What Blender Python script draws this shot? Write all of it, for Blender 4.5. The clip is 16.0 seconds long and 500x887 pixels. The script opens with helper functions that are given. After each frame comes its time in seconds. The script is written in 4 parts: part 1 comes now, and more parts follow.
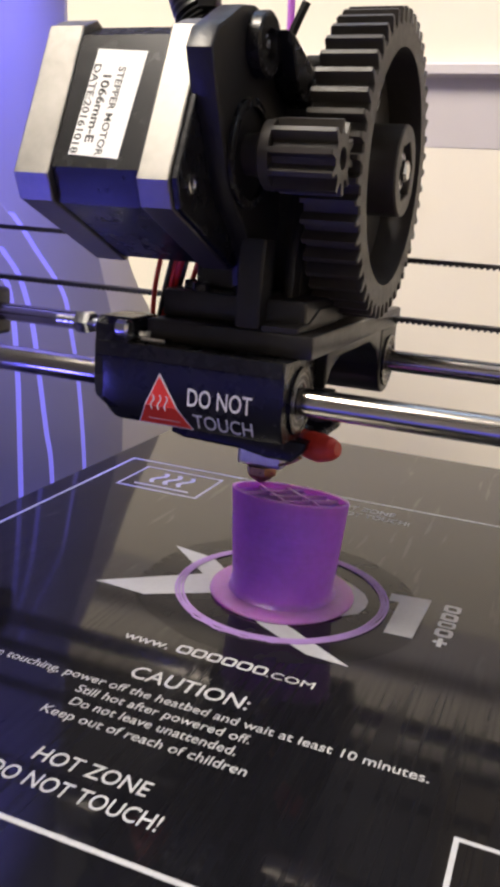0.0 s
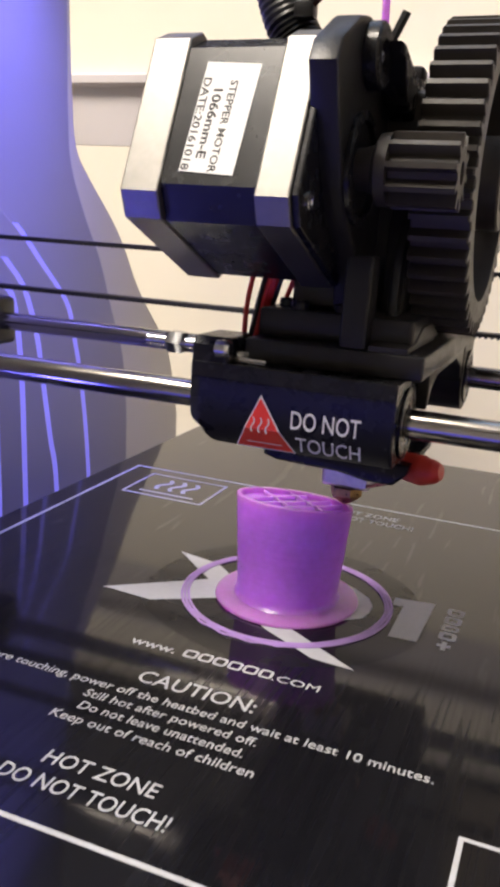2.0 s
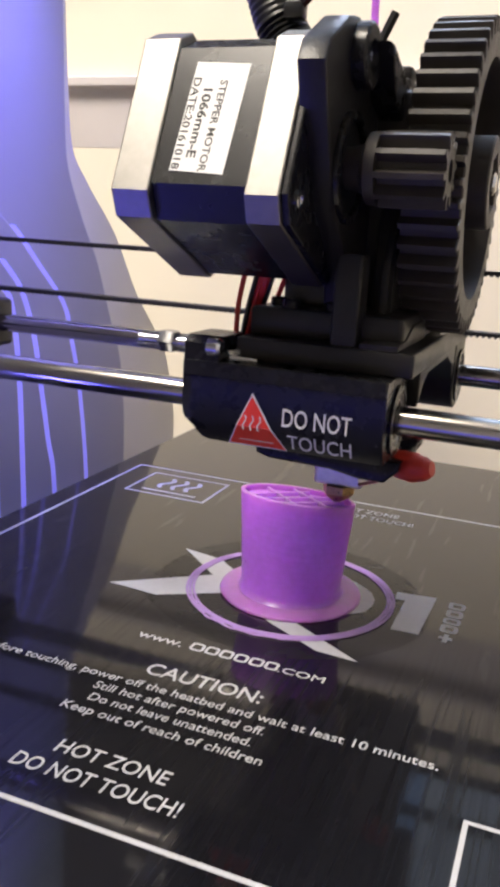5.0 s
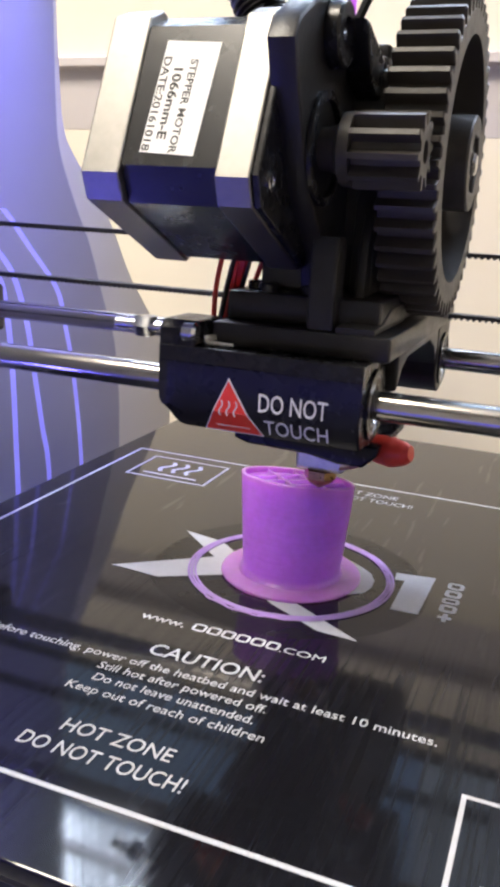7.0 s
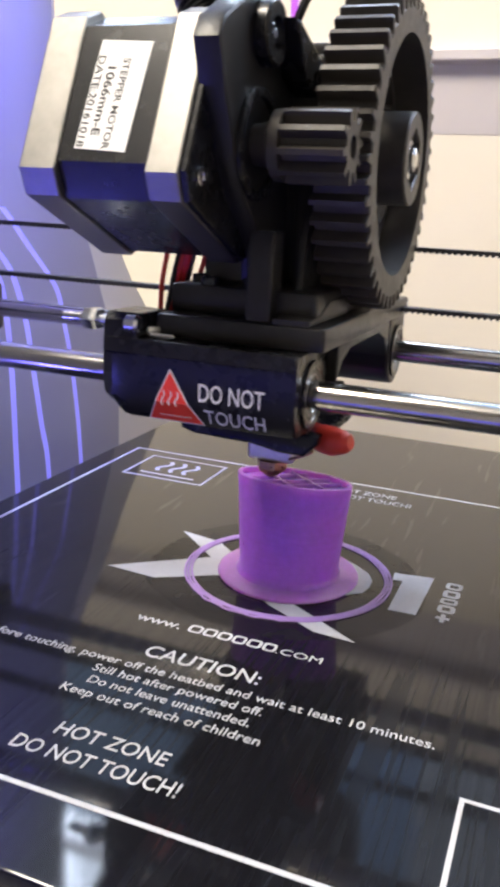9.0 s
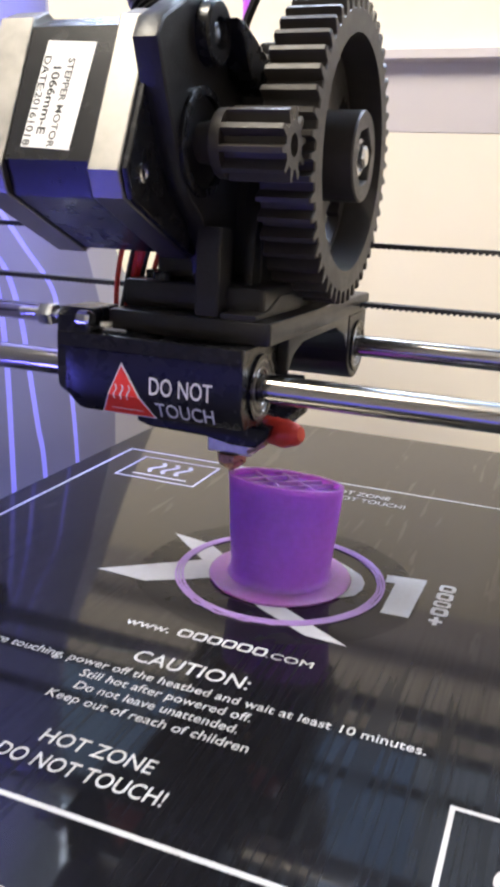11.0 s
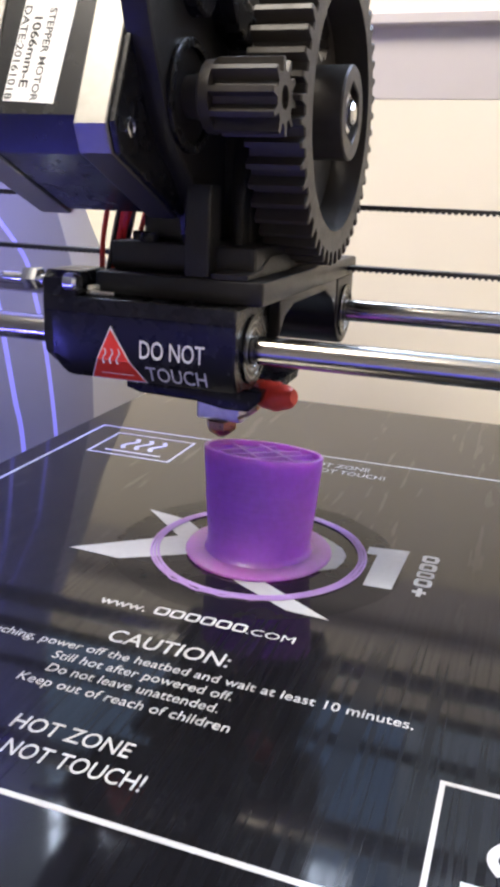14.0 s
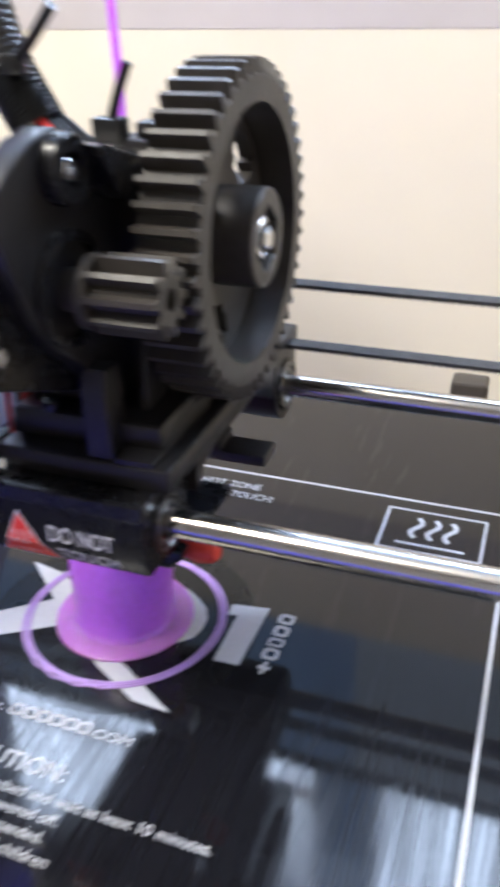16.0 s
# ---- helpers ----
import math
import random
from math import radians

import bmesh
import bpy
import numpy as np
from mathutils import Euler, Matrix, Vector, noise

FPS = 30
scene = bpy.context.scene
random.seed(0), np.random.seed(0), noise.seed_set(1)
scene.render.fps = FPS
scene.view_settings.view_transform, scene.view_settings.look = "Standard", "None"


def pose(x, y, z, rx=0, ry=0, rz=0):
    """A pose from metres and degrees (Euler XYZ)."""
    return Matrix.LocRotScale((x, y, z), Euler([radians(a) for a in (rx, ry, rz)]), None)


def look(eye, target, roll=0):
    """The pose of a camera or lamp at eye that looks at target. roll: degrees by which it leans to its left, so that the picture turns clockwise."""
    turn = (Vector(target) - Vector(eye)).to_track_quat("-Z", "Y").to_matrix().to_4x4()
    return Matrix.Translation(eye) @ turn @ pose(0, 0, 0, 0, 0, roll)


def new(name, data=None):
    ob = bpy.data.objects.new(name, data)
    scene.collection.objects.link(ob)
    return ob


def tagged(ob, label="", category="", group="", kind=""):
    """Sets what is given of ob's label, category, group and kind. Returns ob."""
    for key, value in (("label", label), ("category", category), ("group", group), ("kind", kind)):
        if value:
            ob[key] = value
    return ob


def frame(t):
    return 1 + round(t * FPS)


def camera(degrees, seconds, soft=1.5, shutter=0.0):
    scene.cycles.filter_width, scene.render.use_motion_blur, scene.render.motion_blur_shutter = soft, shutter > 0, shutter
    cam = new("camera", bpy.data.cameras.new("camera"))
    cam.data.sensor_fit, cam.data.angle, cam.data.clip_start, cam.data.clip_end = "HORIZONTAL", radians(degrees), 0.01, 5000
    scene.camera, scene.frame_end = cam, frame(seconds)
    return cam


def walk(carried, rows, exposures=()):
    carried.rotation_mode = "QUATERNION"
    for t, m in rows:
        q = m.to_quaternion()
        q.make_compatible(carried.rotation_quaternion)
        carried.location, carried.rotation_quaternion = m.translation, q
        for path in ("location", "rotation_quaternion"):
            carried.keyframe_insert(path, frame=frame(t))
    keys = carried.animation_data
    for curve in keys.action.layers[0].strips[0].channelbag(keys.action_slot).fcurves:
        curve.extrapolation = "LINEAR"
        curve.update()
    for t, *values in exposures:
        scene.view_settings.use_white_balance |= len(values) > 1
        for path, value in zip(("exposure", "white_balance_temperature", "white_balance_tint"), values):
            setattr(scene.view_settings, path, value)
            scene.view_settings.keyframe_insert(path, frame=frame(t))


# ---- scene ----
MM = 0.001


def eye(x, y, z, yaw, pitch, roll):
    return pose(x, y, z, 90 + pitch, 0, yaw) @ pose(0, 0, 0, 0, 0, roll)


# seconds, place, yaw, pitch, roll
CAM = [
    (0.0, 0.0608, -0.1991, 0.1159, 20.91, -15.38, 4.00),
    (0.5, 0.0603, -0.1992, 0.1158, 21.03, -15.35, 3.93),
    (1.0, 0.0615, -0.2012, 0.1169, 21.04, -15.25, 3.76),
    (1.5, 0.0614, -0.2010, 0.1165, 21.12, -14.88, 3.76),
    (2.0, 0.0615, -0.2011, 0.1164, 21.16, -14.89, 3.59),
    (2.5, 0.0617, -0.2008, 0.1165, 21.22, -14.89, 3.59),
    (3.0, 0.0618, -0.2011, 0.1169, 21.27, -14.87, 3.53),
    (3.5, 0.0616, -0.2020, 0.1171, 21.24, -14.82, 3.56),
    (4.0, 0.0616, -0.2021, 0.1164, 21.40, -14.59, 3.42),
    (4.2, 0.0608, -0.2021, 0.1149, 21.13, -14.22, 3.32),
    (6.3, 0.0617, -0.1992, 0.1171, 20.77, -15.76, 3.26),
    (6.5, 0.0618, -0.1983, 0.1165, 20.83, -15.75, 3.11),
    (7.0, 0.0613, -0.1982, 0.1160, 20.77, -15.85, 3.13),
    (7.5, 0.0621, -0.1979, 0.1159, 20.85, -15.91, 2.92),
    (8.0, 0.0616, -0.1983, 0.1162, 20.82, -16.00, 3.00),
    (8.5, 0.0622, -0.1977, 0.1157, 20.89, -15.97, 2.74),
    (8.7, 0.0616, -0.1981, 0.1158, 20.78, -15.97, 2.98),
    (10.8, 0.0633, -0.1975, 0.1166, 20.77, -16.19, 2.73),
    (11.0, 0.0630, -0.1978, 0.1160, 20.69, -16.03, 2.79),
    (11.5, 0.0628, -0.1971, 0.1153, 20.66, -16.00, 2.76),
    (12.0, 0.0628, -0.1968, 0.1150, 20.55, -15.98, 2.67),
    (12.5, 0.0606, -0.1979, 0.1138, 20.35, -16.10, 2.81),
    (13.0, 0.0608, -0.1980, 0.1139, 19.17, -16.49, 2.40),
    (13.5, 0.0609, -0.1978, 0.1138, 19.29, -16.67, 2.45),
    (14.0, 0.0605, -0.1976, 0.1109, 18.90, -17.37, 2.20),
    (14.5, 0.0630, -0.1961, 0.1129, 18.81, -18.26, 1.83),
    (15.0, 0.0710, -0.1822, 0.1504, 18.69, -26.75, 0.82),
    (15.3, 0.0747, -0.1811, 0.1823, 18.24, -31.04, 0.82),
    (15.5, 0.0755, -0.1851, 0.1923, 18.56, -27.91, 0.74),
    (15.6, 0.0740, -0.1830, 0.1915, 18.70, -27.20, 0.90),
    (16.0, 0.1012, -0.1523, 0.1836, 19.98, -28.39, -0.88),
]
# seconds, travel of the head along its rods, travel of the bed
TRAVEL = [
    (0.0, 0.0000, 0.0000),
    (0.5, -0.0040, 0.0085),
    (1.0, 0.0096, 0.0113),
    (1.5, 0.0236, 0.0099),
    (2.0, 0.0271, 0.0009),
    (2.5, 0.0136, -0.0018),
    (3.0, 0.0020, -0.0011),
    (3.5, -0.0079, 0.0045),
    (4.0, 0.0015, 0.0109),
    (4.2, 0.0068, 0.0120),
    (5.0, 0.0250, 0.0050),
    (5.7, 0.0080, -0.0030),
    (6.3, 0.0130, -0.0021),
    (6.5, 0.0175, 0.0016),
    (7.0, 0.0208, 0.0107),
    (7.5, 0.0225, 0.0002),
    (8.0, 0.0109, 0.0084),
    (8.5, -0.0027, 0.0059),
    (8.7, -0.0022, 0.0085),
    (9.5, 0.0180, 0.0085),
    (10.2, 0.0110, 0.0005),
    (10.8, -0.0029, 0.0013),
    (11.0, -0.0070, 0.0051),
    (11.5, 0.0047, 0.0116),
    (12.0, 0.0188, 0.0118),
    (12.5, 0.0309, 0.0060),
    (13.0, 0.0206, -0.0006),
    (13.5, 0.0081, -0.0017),
    (14.0, -0.0048, -0.0020),
    (14.5, -0.0043, 0.0063),
    (15.0, 0.0054, 0.0084),
    (15.3, 0.0120, 0.0105),
    (15.5, 0.0175, 0.0128),
    (15.6, 0.0197, 0.0118),
    (16.0, 0.0266, 0.0047),
]

cam = camera(33.6, 16.0, soft=4.1, shutter=0.5)
walk(cam, [(t, eye(*r)) for t, *r in CAM],
     exposures=[(0.0, -0.06, 6000, 13), (4.2, -0.06, 6000, 13), (6.3, -0.1, 6050, 11), (8.5, -0.04, 6050, 11), (11.0, 0.06, 6000, 10), (14.0, 0.04, 5950, 11), (15.5, 0.12, 5850, 10), (16.0, 0.1, 5600, 10)])

# ---- light ----
world = bpy.data.worlds.new("room_air")
scene.world = world
world.use_nodes = True
world.node_tree.nodes["Background"].inputs[0].default_value = (0.8, 0.75, 0.7, 1)
world.node_tree.nodes["Background"].inputs[1].default_value = 0.05


def area(name, place, target, sx, sy, watts, colour, spread=180):
    lamp = bpy.data.lights.new(name, "AREA")
    lamp.shape, lamp.size, lamp.size_y, lamp.energy, lamp.color = "RECTANGLE", sx, sy, watts, colour
    lamp.spread = radians(spread)
    ob = new(name, lamp)
    ob.matrix_world = look(place, target)
    return ob


# warm ceiling lamp over the desk, daylight in the window, added blue lamps, unseen
area("ceiling_lamp_light", (-0.60, -0.52, 1.52), (0.05, 0.15, 0), 0.8, 0.35, 56, (1.0, 0.87, 0.68))
area("window_light", (0.02, 0.373, 0.565), (0.06, 0.0, 0.2), 0.86, 0.22, 1.0, (0.72, 0.82, 1.0))
area("case_wash_light", (-0.135, 0.10, 0.308), (-0.205, 0.115, 0.08), 0.06, 0.06, 0.41, (0.24, 0.21, 1.0), 65)
area("unseen_strip_light", (-0.168, -0.125, -0.040), (-0.05, -0.02, 0.11), 0.012, 0.12, 0.075, (0.16, 0.14, 1.0), 80)

# ---- materials ----


def mat(name, colour, rough=0.5, metal=0.0, vary=0.12, scale=200.0, bump=0.0, bscale=900.0, stretch=(1, 1, 1),
        rvary=0.12, coat=0.0, spec=0.5, emit=None, power=0.0, sss=0.0, trans=0.0):
    m = bpy.data.materials.new(name)
    m.use_nodes = True
    nt = m.node_tree
    b = nt.nodes["Principled BSDF"]
    b.inputs["Metallic"].default_value = metal
    b.inputs["Coat Weight"].default_value = coat
    b.inputs["Coat Roughness"].default_value = 0.078
    b.inputs["Coat IOR"].default_value = 1.4
    b.inputs["Specular IOR Level"].default_value = spec
    if sss:
        b.inputs["Subsurface Weight"].default_value = sss
        b.inputs["Subsurface Radius"].default_value = (0.011, 0.005, 0.014)
        b.inputs["Subsurface Scale"].default_value = 1.0
    if trans:
        b.inputs["Transmission Weight"].default_value = trans
    tc = nt.nodes.new("ShaderNodeTexCoord")
    mp = nt.nodes.new("ShaderNodeMapping")
    mp.inputs["Scale"].default_value = stretch
    nt.links.new(tc.outputs["Object"], mp.inputs["Vector"])

    def noise_node(sc, detail):
        n = nt.nodes.new("ShaderNodeTexNoise")
        n.inputs["Scale"].default_value, n.inputs["Detail"].default_value = sc, detail
        nt.links.new(mp.outputs[0], n.inputs["Vector"])
        return n

    big, fine = noise_node(scale * 0.15, 3), noise_node(scale, 5)
    mix = nt.nodes.new("ShaderNodeMath")
    mix.operation = "ADD"
    nt.links.new(big.outputs["Fac"], mix.inputs[0])
    nt.links.new(fine.outputs["Fac"], mix.inputs[1])
    ramp = nt.nodes.new("ShaderNodeMapRange")
    ramp.inputs["From Min"].default_value, ramp.inputs["From Max"].default_value = 0.6, 1.4
    ramp.inputs["To Min"].default_value, ramp.inputs["To Max"].default_value = 1 - vary, 1 + vary
    nt.links.new(mix.outputs[0], ramp.inputs["Value"])
    sca = nt.nodes.new("ShaderNodeVectorMath")
    sca.operation = "SCALE"
    sca.inputs[0].default_value = colour[:3]
    nt.links.new(ramp.outputs[0], sca.inputs["Scale"])
    nt.links.new(sca.outputs[0], b.inputs["Base Color"])
    rr = nt.nodes.new("ShaderNodeMapRange")
    rr.inputs["From Min"].default_value, rr.inputs["From Max"].default_value = 0.6, 1.4
    rr.inputs["To Min"].default_value = max(0.02, rough * (1 - rvary * 2))
    rr.inputs["To Max"].default_value = min(1.0, rough * (1 + rvary * 2))
    nt.links.new(mix.outputs[0], rr.inputs["Value"])
    nt.links.new(rr.outputs[0], b.inputs["Roughness"])
    if bump:
        bn = noise_node(bscale, 4)
        bp = nt.nodes.new("ShaderNodeBump")
        bp.inputs["Strength"].default_value, bp.inputs["Distance"].default_value = bump, 0.0003
        nt.links.new(bn.outputs["Fac"], bp.inputs["Height"])
        nt.links.new(bp.outputs[0], b.inputs["Normal"])
    if emit:
        b.inputs["Emission Color"].default_value = (*emit, 1)
        b.inputs["Emission Strength"].default_value = power
    return m


M_glass_bed = mat("black_bed_glass", (0.006, 0.006, 0.008), 0.30, vary=0.2, scale=60, stretch=(5, 0.4, 1), rvary=0.1, spec=0.03, coat=1.0)
M_film = mat("dull_dark_film", (0.009, 0.009, 0.010), 0.25, vary=0.35, scale=120, rvary=0.2, spec=0.03, coat=0.55)
M_print = mat("white_screen_print", (0.47, 0.475, 0.50), 0.45, vary=0.10, scale=500, bump=0.1)
M_black = mat("black_printed_plastic", (0.015, 0.014, 0.015), 0.36, spec=0.38, vary=0.35, scale=350, bump=0.35, bscale=1400)
M_black_gloss = mat("black_gloss_plastic", (0.011, 0.011, 0.013), 0.27, spec=0.3, vary=0.2, rvary=0.05, scale=300, bump=0.015, bscale=1500)
M_gear = mat("black_moulded_gear_plastic", (0.042, 0.037, 0.033), 0.45, spec=0.4, vary=0.25, scale=400, bump=0.25, bscale=1600)
M_motor_black = mat("black_laminated_steel", (0.014, 0.014, 0.015), 0.26, metal=0.2, vary=0.08, scale=300, rvary=0.08)
M_alu = mat("cast_aluminium", (0.26, 0.25, 0.235), 0.46, metal=1.0, vary=0.16, scale=420, bump=0.10, bscale=4200)
M_block = mat("bare_heater_aluminium", (0.84, 0.82, 0.78), 0.36, metal=0.75, vary=0.2, scale=500, bump=0.2)
M_steel = mat("polished_steel_rod", (0.52, 0.49, 0.45), 0.17, metal=1.0, vary=0.08, scale=260, stretch=(0.1, 3, 3), rvary=0.25)
M_screw = mat("zinc_screw_steel", (0.65, 0.65, 0.66), 0.2, metal=1.0, vary=0.15, scale=600)
M_brass = mat("brown_hot_brass", (0.46, 0.29, 0.13), 0.30, metal=1.0, vary=0.4, scale=700, bump=0.3)
M_label = mat("white_paper_label", (0.80, 0.80, 0.78), 0.55, vary=0.05, scale=500)
M_ink = mat("black_label_ink", (0.015, 0.015, 0.016), 0.6, vary=0.2, scale=900)
M_red = mat("red_sticker_film", (0.78, 0.045, 0.022), 0.35, vary=0.10, scale=300)
M_red_tape = mat("red_silicone_boot", (0.60, 0.04, 0.02), 0.45, vary=0.2, scale=300, bump=0.5, bscale=500)
M_white_ink = mat("white_sticker_ink", (0.75, 0.75, 0.76), 0.4, vary=0.05, scale=400)
M_purple = mat("translucent_purple_plastic", (0.52, 0.175, 0.84), 0.30, rvary=0.05, vary=0.11, scale=420, bump=0.2, bscale=900, sss=0.85)
M_skirt = mat("thin_lilac_plastic", (0.46, 0.27, 0.68), 0.4, vary=0.15, scale=300, bump=0.2, sss=0.2)
# one white plastic: shade and room light are put into these two colours
M_case_shaded = mat("shaded_white_plastic", (0.24, 0.235, 0.27), 0.42, vary=0.05, scale=30, bump=0.15, bscale=700)
M_case_lit = mat("lit_white_plastic", (0.54, 0.52, 0.47), 0.45, vary=0.05, scale=30, bump=0.15, bscale=700)
M_belt = mat("black_rubber_belt", (0.02, 0.02, 0.021), 0.6, vary=0.25, scale=500, bump=0.3)
M_wire_red = mat("red_wire_sleeve", (0.68, 0.03, 0.022), 0.4, vary=0.15, scale=300)
M_wire_black = mat("black_wire_sleeve", (0.012, 0.012, 0.013), 0.35, vary=0.2, scale=300)
M_wall = mat("cream_wall_paint", (0.86, 0.80, 0.69), 0.7, vary=0.04, scale=12, bump=0.3, bscale=240)
# daylight tint for the bed's reflections, put into these two wall colours
M_wall_daylight = mat("daylight_blue_wall", (0.28, 0.49, 0.95), 0.7, vary=0.08, scale=12, bump=0.3, bscale=240)
M_wall_daylight_pale = mat("pale_daylight_wall", (0.55, 0.70, 0.95), 0.7, vary=0.06, scale=12, bump=0.3, bscale=240)
M_rail = mat("grey_wall_rail", (0.64, 0.60, 0.62), 0.6, vary=0.06, scale=20, bump=0.2, bscale=300)
M_ceiling = mat("off_white_ceiling", (0.80, 0.78, 0.75), 0.8, vary=0.06, scale=8)
M_desk = mat("dark_desk_top", (0.10, 0.085, 0.07), 0.5, vary=0.25, scale=14, stretch=(1, 8, 1))
M_blind = mat("daylit_blind_slat", (0.75, 0.78, 0.82), 0.6, vary=0.1, scale=60, emit=(0.78, 0.87, 1.0), power=15.0)
# glow of the added blue lights, none of them in view
M_blue_glow = mat("added_blue_glow", (0.1, 0.1, 0.5), 0.4, emit=(0.16, 0.14, 1.0), power=1.2)
M_panel = mat("unseen_panel_glow", (0.1, 0.1, 0.5), 0.4, emit=(0.15, 0.12, 1.0), power=1.2)
# glow that imitates blue light on the louvre edges
M_edge_glow = mat("blue_edge_glow", (0.3, 0.3, 0.6), 0.5, emit=(0.28, 0.23, 1.0), power=0.5)
M_brown = mat("brown_grey_plastic", (0.07, 0.06, 0.05), 0.55, vary=0.2, scale=100)
M_plain = mat("taupe_wall_paint", (0.64, 0.59, 0.53), 0.8, vary=0.05, scale=10)
# cloths of the added panels, toned to darken the early bed reflections
M_cloth = mat("olive_brown_panel_cloth", (0.20, 0.165, 0.12), 0.85, vary=0.15, scale=300, bump=0.4, bscale=1500)
M_cloth_dark = mat("dark_panel_cloth", (0.045, 0.042, 0.045), 0.85, vary=0.15, scale=300, bump=0.4, bscale=1500)
M_lamp = mat("warm_lamp_diffuser", (0.8, 0.75, 0.65), 0.5, emit=(1.0, 0.82, 0.55), power=4.0)
M_bearing_steel = mat("bearing_steel_dark", (0.24, 0.235, 0.23), 0.28, metal=1.0, vary=0.2, scale=500)
M_bearing = mat("bearing_seal_dark", (0.02, 0.02, 0.022), 0.3, vary=0.2, scale=500)



def laminated(m):
    nt = m.node_tree
    b = nt.nodes["Principled BSDF"]
    tc = nt.nodes.new("ShaderNodeTexCoord")
    wv = nt.nodes.new("ShaderNodeTexWave")
    wv.wave_type, wv.bands_direction = "BANDS", "X"
    wv.inputs["Scale"].default_value, wv.inputs["Distortion"].default_value = 620.0, 0.3
    bp = nt.nodes.new("ShaderNodeBump")
    bp.inputs["Strength"].default_value, bp.inputs["Distance"].default_value = 0.14, 0.0001
    nt.links.new(tc.outputs["Object"], wv.inputs["Vector"])
    nt.links.new(wv.outputs["Fac"], bp.inputs["Height"])
    nt.links.new(bp.outputs[0], b.inputs["Normal"])


laminated(M_motor_black)


def streaked(m):
    """Long fine rub marks in the gloss along the bed, in patches."""
    nt = m.node_tree
    b = nt.nodes["Principled BSDF"]
    tc = nt.nodes.new("ShaderNodeTexCoord")

    def rubbed(sx, sy, sc, detail, low, high):
        mp = nt.nodes.new("ShaderNodeMapping")
        mp.inputs["Scale"].default_value = (sx, sy, 1)
        n = nt.nodes.new("ShaderNodeTexNoise")
        n.inputs["Scale"].default_value, n.inputs["Detail"].default_value = sc, detail
        rng = nt.nodes.new("ShaderNodeMapRange")
        rng.inputs["From Min"].default_value, rng.inputs["From Max"].default_value = low, high
        nt.links.new(tc.outputs["Object"], mp.inputs["Vector"])
        nt.links.new(mp.outputs[0], n.inputs["Vector"])
        nt.links.new(n.outputs["Fac"], rng.inputs["Value"])
        return rng

    fine, patch = rubbed(1, 0.022, 620, 4, 0.42, 0.62), rubbed(1, 0.5, 22, 2, 0.34, 0.56)
    # the front half is the worn one
    axes = nt.nodes.new("ShaderNodeSeparateXYZ")
    nt.links.new(tc.outputs["Object"], axes.inputs[0])
    front = nt.nodes.new("ShaderNodeMapRange")
    front.inputs["From Min"].default_value, front.inputs["From Max"].default_value = 0.045, -0.02
    nt.links.new(axes.outputs["Y"], front.inputs["Value"])
    worn = nt.nodes.new("ShaderNodeMath")
    both = nt.nodes.new("ShaderNodeMath")
    worn.operation = both.operation = "MULTIPLY"
    nt.links.new(patch.outputs[0], worn.inputs[0])
    nt.links.new(front.outputs[0], worn.inputs[1])
    nt.links.new(fine.outputs[0], both.inputs[0])
    nt.links.new(worn.outputs[0], both.inputs[1])
    for socket, low, high in (("Coat Roughness", 0.06, 0.14), ("Coat Weight", 1.0, 0.72)):
        rng = nt.nodes.new("ShaderNodeMapRange")
        rng.inputs["To Min"].default_value, rng.inputs["To Max"].default_value = low, high
        nt.links.new(both.outputs[0], rng.inputs["Value"])
        nt.links.new(rng.outputs[0], b.inputs[socket])
    bp = nt.nodes.new("ShaderNodeBump")
    bp.inputs["Strength"].default_value, bp.inputs["Distance"].default_value = 0.08, 0.00004
    nt.links.new(both.outputs[0], bp.inputs["Height"])
    nt.links.new(bp.outputs[0], b.inputs["Coat Normal"])


streaked(M_glass_bed)


def uneven_glow(m, low, high):
    nt = m.node_tree
    info = nt.nodes.new("ShaderNodeObjectInfo")
    rng = nt.nodes.new("ShaderNodeMapRange")
    rng.inputs["To Min"].default_value, rng.inputs["To Max"].default_value = low, high
    nt.links.new(info.outputs["Random"], rng.inputs["Value"])
    nt.links.new(rng.outputs[0], nt.nodes["Principled BSDF"].inputs["Emission Strength"])


uneven_glow(M_blind, 7.0, 36.0)

# ---- mesh helpers, all in millimetres ----


def finish(bm, mm=True):
    if mm:
        bmesh.ops.scale(bm, vec=(MM, MM, MM), verts=bm.verts)
    bmesh.ops.recalc_face_normals(bm, faces=bm.faces)


def part(name, bm, material, parent=None, label="", smooth=35, mm=True):
    finish(bm, mm)
    me = bpy.data.meshes.new(name)
    lim = radians(smooth)
    for e in bm.edges:
        e.smooth = False
        if len(e.link_faces) == 2 and e.calc_face_angle(0) < lim:
            a, b = sorted(f.calc_area() for f in e.link_faces)
            e.smooth = b < a * 9 or b < 3e-6
    for f in bm.faces:
        f.smooth = True
    bm.to_mesh(me)
    bm.free()
    me.materials.append(material)
    ob = new(name, me)
    ob.parent = parent
    if label:
        ob["label"] = label
    return ob


def thing(name, label, category, group="", kind=""):
    return tagged(new(name), label, category, group, kind)


def bevel(bm, geom_edges, w, seg=2):
    bmesh.ops.bevel(bm, geom=list(geom_edges), offset=w, segments=seg, profile=0.5, affect="EDGES", clamp_overlap=True)


